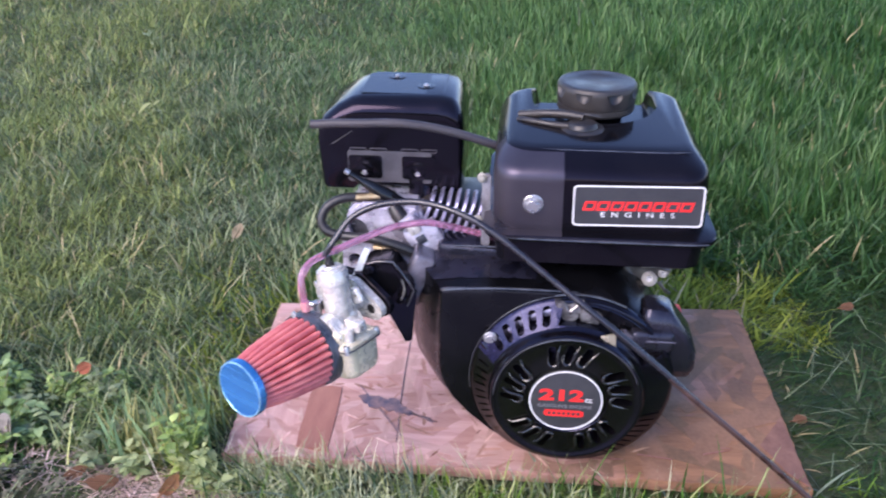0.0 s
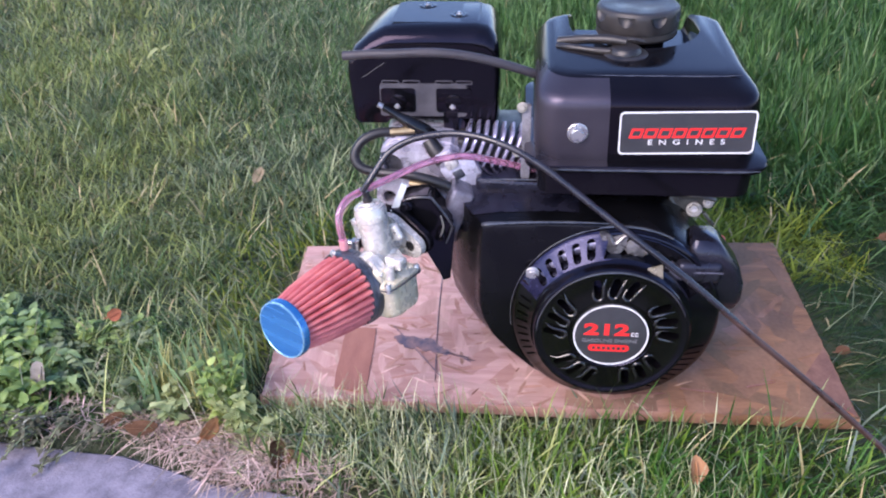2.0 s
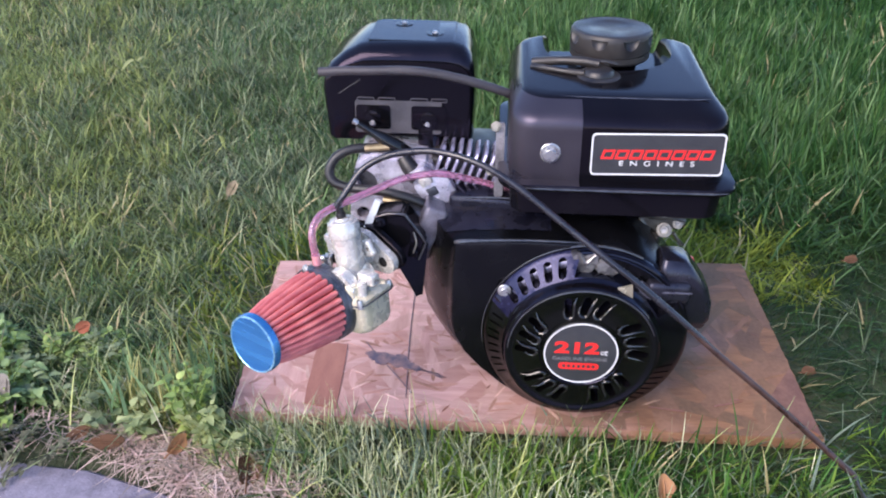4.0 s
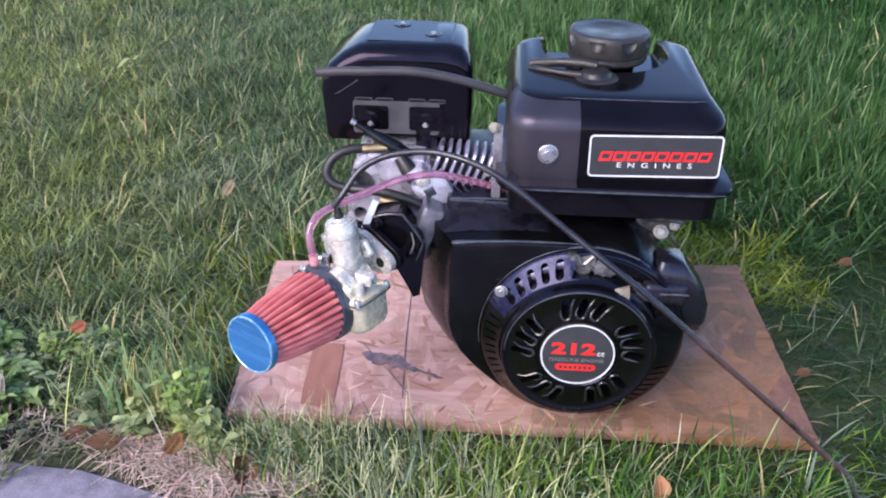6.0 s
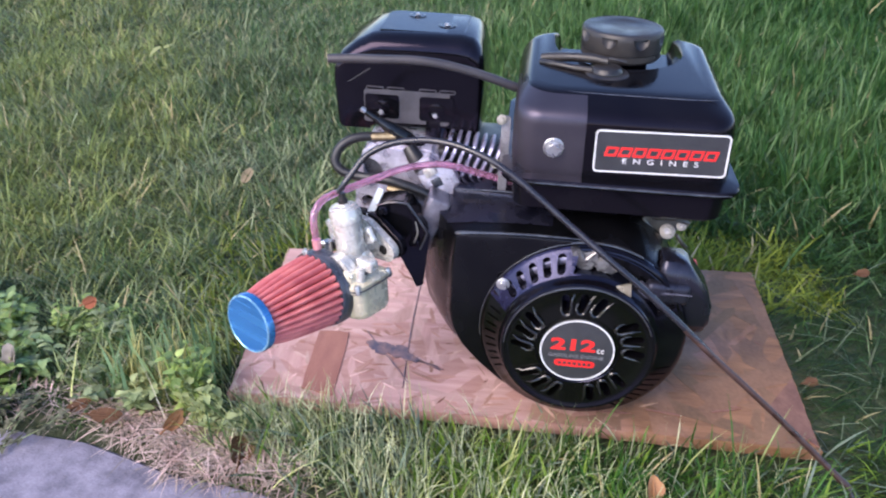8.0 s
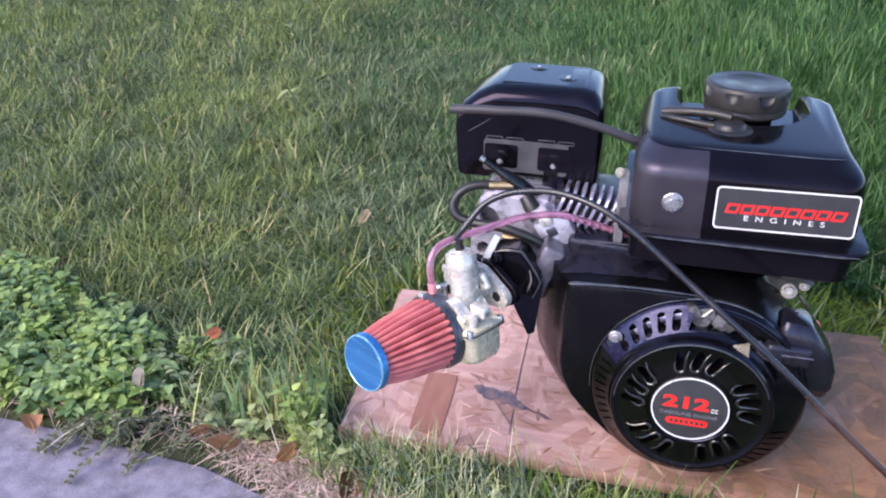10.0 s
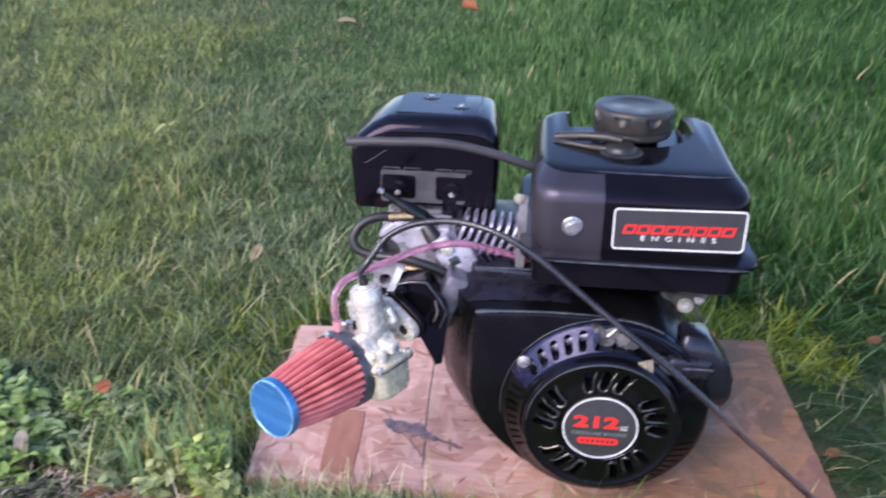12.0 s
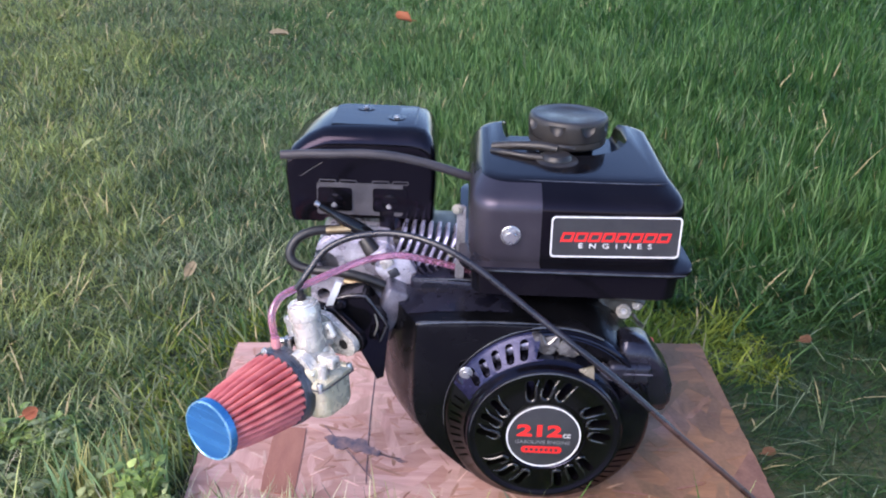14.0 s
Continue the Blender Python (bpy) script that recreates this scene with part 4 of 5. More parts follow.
    bolt(tank, (.0180, .744, .238), (-0.2, -1, 0.3), .0033, material=M_STEEL)


def arc(r, a0, a1, n):
    return [(CX + r * math.cos(radians(a0 + (a1 - a0) * k / n)), CZ + r * math.sin(radians(a0 + (a1 - a0) * k / n))) for k in range(n + 1)]


def build_housing():
    outline = [(-.0135, .1885), (.010, .1915), (.045, .1935)] + [(.075, .1935)] + arc(.0985, 88, -118, 44) + [(.036, .026), (.014, .046), (-.003, .066), (-.0125, .085), (-.0165, .105), (-.016, .15)]
    outline = outline[::-1]
    mx, mz = .085, .1

    def ring(y, k, dx, dz):
        return [(mx + (u - mx) * k + (dx * max(0.0, min(1.0, (.05 - u) / .05)) if u < .05 else 0), y, mz + (v - mz) * k + (dz if v > .15 else 0)) for u, v in outline]
    bm = bmesh.new()
    loft(bm, [ring(.6942, .90, 0, 0), ring(.6940, .950, 0, 0), ring(.6947, .972, 0, 0), ring(.6968, .989, 0, 0), ring(.7005, .998, 0, 0), ring(.706, 1.003, -.003, .001),
              ring(.722, 1.0, -.014, .004), ring(.750, .995, -.029, .009), ring(.768, .97, -.032, .010)])
    housing = part("blower_housing", bm, M_HOUSING, ENGINE, "black sheet-steel fan housing", smooth=32)
    bm = bmesh.new()
    block(bm, pose(.098, .830, .105), .185, .135, .19, .014, 3)
    block(bm, pose(.105, .842, .008), .15, .13, .016, .004)
    block(bm, pose(.115, .815, .200), .16, .09, .03, .008)
    part("crankcase", bm, M_SEMI, ENGINE, "dark crankcase under the tank")
    # highlight of the top front edge, built as a lighter tube
    bm = bmesh.new()
    tube(bm, [(-.0115, .6985, .1870), (-.006, .6972, .1888), (.010, .6968, .1905), (.045, .6966, .1925), (.078, .6966, .1927), (.112, .6966, .1920)], [.0022, .0024, .0016, .0013, .0011, .0004], 8)
    part("housing_highlight", bm, M_LIP, housing, "lighter tube for the highlight along the housing's top edge")
    bm = bmesh.new()
    block(bm, pose(-.0400, .7400, .1830, 0, 24, 8), .022, .030, .046, .004, 3)
    part("cast_flange", bm, M_CASTDARK, ENGINE, "stained cast flange beside the intake")
    # bluish sheen on the shoulder, put in as a lighter film
    bm = bmesh.new()
    rows = [[v for v in ring(y, k, dx, dz) if v[2] > .184 and v[0] < .078] for y, k, dx, dz in ((.710, 1.007, -.006, .002), (.722, 1.007, -.014, .004), (.736, 1.006, -.021, .0066), (.750, 1.003, -.029, .0094))]
    grid = [[bm.verts.new(v) for v in row[-4:]] for row in rows]
    for a, b in zip(grid, grid[1:]):
        for i in range(len(a) - 1):
            bm.faces.new((a[i], a[i + 1], b[i + 1], b[i]))
    part("paint_film", bm, M_SHOULDER, housing, "film with a bluish sheen put into its colour", smooth=60)
    # pressed hump on the housing's shoulder, its edge highlight added as a lighter tube
    bm = bmesh.new()
    block(bm, pose(.026, .757, .1985, 8, 1, -2), .092, .030, .028, .006, 3)
    part("shoulder_hump", bm, M_SHOULDER, housing, "black hump below the tank")
    bm = bmesh.new()
    tube(bm, [(-.018, .7425, .2095), (.004, .7415, .2110), (.030, .7405, .2118), (.052, .7400, .2115)], [.0006, .0012, .0009, .0004], 8)
    part("hump_highlight", bm, M_LIP, housing, "lighter tube for the highlight along the hump's edge")


def build_recoil():
    m = front(CX, .700, CZ)                       # height runs towards the front
    body = bmesh.new()
    revolve(body, [(.0955, -.004), (.0965, .004), (.0955, .0085), (.0925, .0115), (.0905, .0125), (.0720, .0235), (.0700, .0275), (.0695, .0330), (.0682, .0352), (.0658, .0360),
                   (.0635, .0352), (.0610, .0342), (.0405, .0340), (.0375, .0345), (.0365, .0335), (.0, .0335)], m, 96)
    holes = bmesh.new()

    def slot(a, r0, r1, w, h0, h1, swirl=0.0):
        p = Matrix.Rotation(radians(a), 4, "Z") @ Matrix.Translation(((r0 + r1) / 2, 0, 0)) @ Matrix.Rotation(radians(swirl), 4, "Z")
        l = (r1 - r0) / 2
        prism(holes, rrect(-l, l, -w / 2, w / 2, w / 2.05, 3), h0, h1, m @ p)
    for k in range(5):
        slot(107 + 9.2 * k, .0735, .0915, .0076, .002, .05)
    for k in range(9):
        slot(163 + 5.6 * k, .0752, .0900, .0021, .002, .05, 8)
    for k in range(9):
        slot(-62 + 5.6 * k, .0752, .0900, .0021, .002, .05, 8)
    groups = [90, 162, 234, 306, 18]
    for g in groups:
        for k in range(3):
            slot(g - 17 + 17 * k, .0425, .0600, .0066, .018, .05, -12)
    # open gap at the upper right with the catch behind it
    prism(holes, [(r * math.cos(radians(a)), r * math.sin(radians(a))) for r, a in [(.0735, 27 + 72 * k / 10) for k in range(11)] + [(.0905, 97 - 70 * k / 10) for k in range(11)]], .001, .05, m)
    cover = cut(body, holes)
    for v in cover.verts:                         # the raised cover is shifted and widened to fit the camera's view
        k = max(0, min(1, (.700 - v.co.y - .0115) / .012))
        v.co.x += -.0046 * k
        v.co.x = CX - .0046 * k + (v.co.x - CX + .0046 * k) * (1 + .025 * k)
        v.co.z = CZ + (v.co.z - CZ) * (1 + .015 * k)
    bx = CX - .0048
    recoil = part("recoil_starter", cover, M_SHROUD, ENGINE, "round black starter cover with vent slots", smooth=34)
    recoil.data.materials.append(M_COVER)
    for p in recoil.data.polygons:                # the flat of the cover takes a blacker copy that reflects less
        if p.normal.y < -.96 and p.center.y < .668:
            p.material_index = 1
    recoil.data.materials.append(M_VENTRING)      # the sky's bluish sheen on the upper-left ring is put into its colour
    for p in recoil.data.polygons:
        a = math.degrees(math.atan2(p.center.z - CZ, p.center.x - CX)) % 360
        if 98 < a < 158 and p.normal.y < -.6 and .674 < p.center.y < .6915:
            p.material_index = 2
        # the ring's unlit lower left takes the blacker cover material
        elif 158 <= a < 262 and .672 < p.center.y < .6985:
            p.material_index = 1
    for g in groups:
        for k in range(3):
            p = front(bx, .700, CZ) @ Matrix.Rotation(radians(g - 17 + 17 * k), 4, "Z") @ Matrix.Translation((.05125, 0, 0)) @ Matrix.Rotation(radians(-12), 4, "Z")
            bm = bmesh.new()
            pts = [p @ Vector((u, v, h)) for u, v, h in ((-.001, .0040, .0338), (-.0065, .0043, .0350), (-.0098, .0026, .0362), (-.0108, -.0008, .0364), (-.0085, -.0040, .0360), (-.003, -.0046, .0362), (.004, -.0052, .0360), (.0105, -.0078, .0338))]
            tube(bm, pts, [.0004, .0010, .0014, .0016, .0015, .0015, .0012, .0004], 8, 4)
            part("louvre", bm, M_LOUVRE, recoil)
    bm = bmesh.new()
    tube(bm, arc3(.0800, 96, 150, .6985), .0058, 10)
    part("fan_ring", bm, M_FIN, recoil, "dull metal fan rim behind the slots")
    bm = bmesh.new()
    mb = front(bx, .700, CZ)
    revolve(bm, [(.0340, .033), (.0340, .0358), (.0325, .0362), (0, .0362)], mb, 64)
    part("round_badge", bm, M_BADGE, recoil, "charcoal round badge")
    bm = bmesh.new()
    rr = [(.0338, .0352), (.0338, .0368), (.0325, .0368), (.0325, .0352), (.0338, .0352)]
    loft(bm, [[mb @ Vector((r * math.cos(2 * math.pi * k / 64), r * math.sin(2 * math.pi * k / 64), h)) for k in range(64)] for r, h in rr], ends=False)
    part("badge_ring", bm, M_WHITE, recoil, "white ring")
    y = .700 - .0362
    lettering("lettering", "212", .041, .0130, front(bx - .0040, y, CZ + .0065), M_RED, recoil, bold=0.035)
    lettering("lettering", "cc", .0065, .0042, front(bx + .0212, y, CZ + .0015), M_WHITE, recoil)
    lettering("lettering", "GASOLINE ENGINE", .050, .0036, front(bx - .0005, y, CZ - .0062), M_GREYPRINT, recoil)
    bm = bmesh.new()
    prism(bm, rrect(-.0185, .0185, -.0036, .0036, .0034, 5), 0, .0003, front(bx - .001, y, CZ - .0145))
    part("red_bar", bm, M_RED, recoil)
    bm = bmesh.new()
    for k in range(7):
        block(bm, front(bx - .0145 + .0045 * k, y - .0004, CZ - .0145), .0028, .0030, .0003, 0)
    part("badge_marks", bm, M_BADGE, recoil)
    bolt(recoil, (.0345, .6885, .1435), (0, -1, 0.05), .0043, label="zinc-plated bolt")
    bm = bmesh.new()
    tube(bm, [(.028, .692, .137), (.035, .690, .131), (.043, .689, .124)], [.004, .006, .004], 8)
    part("mounting_lug", bm, M_SHROUD, recoil)
    # catch and rope guide in the gap
    bm = bmesh.new()
    prism(bm, [(.0910, .1890), (.0945, .1800), (.0985, .1705), (.1055, .1650), (.1125, .1690), (.1140, .1790), (.1190, .1890), (.1170, .1910), (.1100, .1860), (.1040, .1840), (.0970, .1910)][::-1], 0, .004, front(0, .690, 0))
    bmesh.ops.bevel(bm, geom=bm.edges[:], offset=.0009, segments=2, affect="EDGES")
    part("starter_catch", bm, M_GUNMETAL, recoil, "greasy steel catch")
    bm = bmesh.new()
    tube(bm, [(.1000, .6862, .1870), (.1050, .6840, .1790), (.1120, .6850, .1850), (.1175, .6862, .1895)], [.0010, .0022, .0016, .0010], 8)
    part("catch_spring", bm, M_GUNMETAL, recoil)
    bm = bmesh.new()
    prism(bm, [(.1130, .1760), (.1150, .1690), (.1220, .1645), (.1340, .1650), (.1375, .1730), (.1280, .1800), (.1160, .1815)], 0, .007, front(0, .692, 0))
    bmesh.ops.bevel(bm, geom=bm.edges[:], offset=.0022, segments=2, affect="EDGES")
    part("catch_block", bm, M_GUNMETAL, recoil)
    bm = bmesh.new()
    prism(bm, [(.1340, .1610), (.1480, .1510), (.1465, .1655)], 0, .003, front(0, .674, 0))
    part("guide_plate", bm, M_BRASSY, recoil, "bright worn metal guide")
    bm = bmesh.new()
    tube(bm, arc3(.0935, 100, 24, .6885), .0022, 8)
    part("housing_rim", bm, M_SHROUD, recoil)
    # highlights round the ring and the cover, built as thin lighter tubes
    bm = bmesh.new()
    tube(bm, arc3(.0962, 188, 62, .6955, 24), .0016, 8)
    part("ring_highlight", bm, M_LIP, recoil)
    bm = bmesh.new()
    tube(bm, [(u - .0046, v, w) for u, v, w in arc3(.0676, 178, 20, .6645, 24)], .0008, 8)
    part("cover_highlight", bm, M_LIP, recoil)
    # pull grip
    bm = bmesh.new()
    rings = []
    for z, x0, x1, y0, y1 in ((.098, .205, .2200, .706, .724), (.102, .199, .2240, .700, .730), (.112, .193, .2275, .697, .733), (.130, .182, .2265, .694, .735), (.147, .176, .2205, .692, .735),
                              (.160, .173, .2110, .692, .734), (.170, .173, .2030, .694, .731), (.1755, .176, .1970, .699, .726)):
        rings.append([(u, v, z) for u, v in rrect(x0, x1, y0, y1, min(x1 - x0, y1 - y0) * 0.22, 4)])
    loft(bm, rings)
    part("pull_grip", bm, M_GRIP, recoil, "matt dark plastic pull grip", smooth=45)
    bm = bmesh.new()
    block(bm, pose(.182, .6935, .1480, 0, 3, 4), .040, .016, .021, .005, 3)
    part("grip_neck", bm, M_GRIP, recoil, "neck of the pull grip")
    bm = bmesh.new()
    prism(bm, [(.1510, .1580), (.1540, .1455), (.1690, .1405), (.1700, .1500), (.1560, .1605)], 0, .010, front(0, .693, 0))
    bmesh.ops.bevel(bm, geom=bm.edges[:], offset=.0025, segments=2, affect="EDGES")
    part("rope_guide", bm, M_GUIDE, recoil, "pale plastic rope guide")
    # highlight line across the grip's neck, put in as a paler tube
    bm = bmesh.new()
    tube(bm, [(.176, .6855, .1500), (.190, .6855, .1500), (.203, .6870, .1490)], .0010, 6)
    part("grip_highlight", bm, M_GUIDE, recoil)
    bm = bmesh.new()
    block(bm, pose(.2125, .750, .1420), .010, .014, .014, .003)
    part("stop_switch", bm, M_REDPLASTIC, ENGINE, "red stop switch")
    # governor bracket and bolts under the tank
    bm = bmesh.new()
    prism(bm, [(-.022, .016), (.020, .018), (.022, .006), (.006, -.002), (-.004, -.024), (-.016, -.026), (-.012, -.004)], 0, .003, front(.181, .756, .178))
    tube(bm, [(.160, .752, .190), (.172, .750, .176), (.181, .752, .166)], .0018, 6)
    tube(bm, [(.168, .752, .190), (.190, .750, .191), (.203, .752, .188)], .0016, 6)
    tube(bm, [(.193, .75, .176), (.20, .752, .166), (.206, .76, .158)], .002, 6)
    brk = part("governor_bracket", bm, M_STEEL, ENGINE, "dull steel lever bracket")
    for (u, v, w), r in (((.1840, .7505, .1785), .0052), ((.1962, .7515, .1848), .0033)):
        bolt(brk, (u, v, w), (-.22, -1, .5), r, material=M_STEEL)
        bm = bmesh.new()
        revolve(bm, [(r * .5, r * .93), (r * .48, r * 1.0), (0, r * 1.0)], toward((u, v, w), (-.22, -1, .5)), 14)
        part("bolt_end", bm, M_GUNMETAL, brk)
    bm = bmesh.new()
    tube(bm, [(.168, .758, .178), (.166, .756, .166), (.170, .754, .154)], [.006, .0075, .005], 10)
    part("governor_arm", bm, M_STEEL, brk)


def arc3(r, a0, a1, y, n=14):
    return [(u, y, v) for u, v in arc(r, a0, a1, n)]


def build_cylinder():
    # barrel coloured dark to carry the shade between the fins
    bm = bmesh.new()
    block(bm, pose(-.002, .812, .214), .075, .078, .044, .004)
    barrel = part("cylinder_barrel", bm, M_CAPPL, ENGINE)
    for k in range(9):                                     # cooling fins across the sloping barrel, leaning with it
        bm = bmesh.new()
        t = k / 8
        x, top, foot = -.034 + .066 * t, .254 - .004 * t, .198
        rows = [(foot, .762), (top - .016, .762), (top - .008, .766), (top - .006, .772), (top - .006, .796), (top - .012, .800), (foot, .800)]
        vs = [[bm.verts.new((x + (z - .226) * .36 + d, y, z)) for z, y in rows] for d in (-.0016, .0016)]
        bm.faces.new(vs[0][::-1])
        bm.faces.new(vs[1])
        for i in range(7):
            bm.faces.new((vs[0][i], vs[0][(i + 1) % 7], vs[1][(i + 1) % 7], vs[1][i]))
        bmesh.ops.bevel(bm, geom=bm.edges[:], offset=.0006, segments=1, affect="EDGES")
        part("cooling_fin", bm, M_FIN, barrel, "cast aluminium cooling fin")
    # head
    bm = bmesh.new()
    prism(bm, [(-.119, .150), (-.045, .148), (-.028, .158), (-.026, .212), (-.040, .236), (-.098, .243), (-.109, .235), (-.117, .203)], -.04, .03, front(0, .792, 0))
    bmesh.ops.bevel(bm, geom=bm.edges[:], offset=.004, segments=2, affect="EDGES")
    f = .792 - .030
    hollow = bmesh.new()
    revolve(hollow, [(.0062, -.02), (.0062, .02)], front(-.1050, f, .1800), 20)
    revolve(hollow, [(.0036, -.01), (.0036, .02)], front(-.0640, f, .2290), 16)
    prism(hollow, [(.016 * math.cos(radians(a)), .0155 * math.sin(radians(a))) for a in range(-100, 101, 14)], -.012, .02, front(-.1055, f, .2105) @ pose(0, 0, 0, 0, 0, 22))
    head = part("cylinder_head", cut(bm, hollow), M_HEAD, ENGINE, "bare cast aluminium cylinder head")
    # dark floors put the shade of the recess and the bore into colour
    bm = bmesh.new()
    prism(bm, [(.0155 * math.cos(radians(a)), .015 * math.sin(radians(a))) for a in range(-100, 101, 14)], -.0125, -.008, front(-.1055, f, .2105) @ pose(0, 0, 0, 0, 0, 22))
    part("recess_floor", bm, M_CLAMP, head)
    bm = bmesh.new()
    revolve(bm, [(.0061, -.0205), (.0061, -.016), (0, -.016)], front(-.1050, f, .1800), 18)
    part("bore_floor", bm, M_DARK, head)
    bm = bmesh.new()
    block(bm, pose(-.030, .757, .206, 0, -30, 0), .034, .012, .040, .002)
    block(bm, pose(-.048, .756, .227, 0, -30, 0), .018, .014, .014, .002)
    part("rocker_flange", bm, M_HEAD, head)
    # darker block stands in for the shade in the flange's opening
    bm = bmesh.new()
    block(bm, pose(-.036, .7505, .211, 0, -30, 0), .010, .002, .009, .001)
    part("window_dark_block", bm, M_CLAMP, head)
    bm = bmesh.new()
    block(bm, pose(-.047, .752, .172, 10, 25, -15), .052, .03, .05, .008)
    part("intake_port", bm, M_CLAMP, head)
    bm = bmesh.new()
    tube(bm, [(-.0830, .7185, .2170), (-.0880, .7155, .2050), (-.0935, .7125, .1910)], [.0040, .0045, .0045], 4, 4)
    part("bright_stay", bm, M_WHITETIE, ENGINE, "bright bare metal stay")
    bm = bmesh.new()
    tube(bm, [(-.082, .745, .204), (-.070, .742, .203), (-.060, .742, .199)], [.003, .0042, .003], 8)
    part("brass_clip", bm, M_BRASS, head)
    # spark plug, boot and lead
    bm = bmesh.new()
    m = toward((-.032, .790, .209), (-.60, -.13, .52))
    revolve(bm, [(.007, 0), (.007, .008), (.0095, .009), (.0095, .017), (.0062, .018), (.006, .028), (0, .028)], m, 18)
    part("spark_plug", bm, M_STEEL, ENGINE, "steel spark plug")
    bm = bmesh.new()
    tube(bm, [(-.045, .783, .221), (-.058, .777, .234), (-.072, .772, .246), (-.084, .7705, .2545), (-.0955, .7700, .262), (-.1085, .7695, .2705)],
         [.0062, .0072, .0076, .0062, .0034, .0026], 12)
    boot = part("plug_boot", bm, M_BOOT, ENGINE, "glossy black rubber plug boot")
    bm = bmesh.new()
    tube(bm, [(-.1075, .7695, .2699), (-.1095, .7694, .2712), (-.1115, .7693, .2724)], .0028, 10, 3)
    part("boot_tip", bm, M_CHROME, boot, "bright metal end of the plug boot")
    bm = bmesh.new()
    tube(bm, [(-.0655, .7640, .2395), (-.0585, .7600, .2310), (-.0500, .7560, .2215)], [.0062, .0078, .0085], 12, 4)
    part("boot_collar", bm, M_CAPPL, boot, "grey-brown boot collar")
    bm = bmesh.new()
    block(bm, pose(-.0425, .752, .2225, 0, -35, 0), .012, .012, .009, .0015)
    part("head_boss", bm, M_ALU, head, "bright machined boss")
    bm = bmesh.new()
    tube(bm, [(-.074, .774, .2465), (-.086, .770, .2455), (-.112, .765, .2455), (-.128, .760, .2385), (-.1345, .755, .226), (-.1285, .751, .2165), (-.1130, .749, .2125), (-.090, .746, .2125),
              (-.072, .744, .2105), (-.046, .743, .2025), (-.028, .744, .1870), (-.0225, .752, .172)], .0046, 10)
    lead = part("ignition_lead", bm, M_RUBBER, ENGINE, "black ignition lead in a loop")
    bm = bmesh.new()
    tube(bm, [(-.101, .7655, .2465), (-.092, .7660, .2470), (-.078, .7675, .2480)], .0034, 8)
    part("lead_ferrule", bm, M_BRASS, lead, "brass ferrule")


def build_muffler():
    # section across, seen from the front; the left shoulder slopes
    sec = [(-.139, .2400), (-.1425, .2440), (-.1455, .2900), (-.1440, .3050), (-.1370, .3150), (-.1230, .3250), (-.1080, .3320), (-.0980, .3335), (-.0230, .3345), (-.0120, .3325),
           (-.0040, .3250), (-.0005, .3120), (.0005, .2900), (-.0005, .2440), (-.0040, .2400)]
    cx, cz = -.072, .262

    def ring(y, k, low=0.0):
        return [(cx + (u - cx) * k, y, cz + (v - cz) * k - (low * max(0, (v - .29) / .045))) for u, v in sec]
    bm = bmesh.new()
    loft(bm, [ring(.7986, .90, .0135), ring(.7986, .940, .0120), ring(.7994, .958, .0078), ring(.8022, .976, .0046), ring(.8065, .989, .0021), ring(.812, .997, .0005), ring(.818, 1.0), ring(.880, 1.0), ring(.890, .985), ring(.896, .95)])
    arch = bmesh.new()
    prism(arch, [(-.112, .225), (-.020, .225), (-.020, .238), (-.026, .2465), (-.104, .2465), (-.112, .238)], -.2, .2, front(0, .84, 0))
    shield = part("muffler_shield", cut(bm, arch), M_SEMI, ENGINE, "gloss black pressed-steel muffler guard", smooth=40)
    bm = bmesh.new()
    prism(bm, [(-.038, 0), (.040, 0), (.044, .004), (.044, .064), (.040, .068), (-.030, .070), (-.038, .064)], 0, .0003, pose(-.064, .819, .3340))
    bmesh.ops.bevel(bm, geom=bm.edges[:], offset=.0002, segments=1, affect="EDGES")
    part("top_panel", bm, M_SEMI, shield, "slightly raised flat top panel")
    for x, y in ((-.073, .872), (-.040, .842)):
        bm = bmesh.new()
        revolve(bm, [(.0085, 0), (.0078, .0003), (.0060, .0001), (0, 0)], pose(x, y, .3347), 24)
        part("dimple", bm, M_SEMI, shield)
        bolt(shield, (x, y, .3352), (0, 0, 1), .0022)
    # bracket plate with four slits, two cut-outs and the nuts in them
    bm = bmesh.new()
    prism(bm, rrect(-.050, .033, -.017, .016, .003, 4), 0, .0015, front(-.064, .7992, .2660))
    part("bracket_plate", bm, M_PLATE, shield, "dull black bracket plate")
    for x, w in ((-.1035, .017), (-.0835, .017), (-.0525, .017), (-.0335, .016)):
        bm = bmesh.new()
        o, i = rrect(-w / 2, w / 2, -.0020, .0020, .0019, 3), rrect(-w / 2 + .0009, w / 2 - .0009, -.0010, .0010, .0009, 3)
        fm = front(x, .7990, .2830)
        loft(bm, [[fm @ Vector((u, v, h)) for u, v in ring] for ring, h in ((o, 0), (o, .0014), (i, .0014), (i, 0), (o, 0))], ends=False)
        part("slit_lip", bm, M_PLATE, shield)
    for x in (-.0965, -.0435):
        bm = bmesh.new()
        prism(bm, rrect(-.0165, .0165, -.0115, .0125, .003, 4), 0, .0006, front(x, .7972, .2650))
        part("cut_out", bm, M_SEMI, shield)
        bm = bmesh.new()
        revolve(bm, [(.008, 0), (.0078, .002), (.004, .003), (0, .003)], front(x, .7968, .2640), 20)
        part("washer", bm, M_SEMI, shield)
        bolt(shield, (x - .0005, .7945, .2610), (0, -1, .1), .0023, "nut")
    bm = bmesh.new()
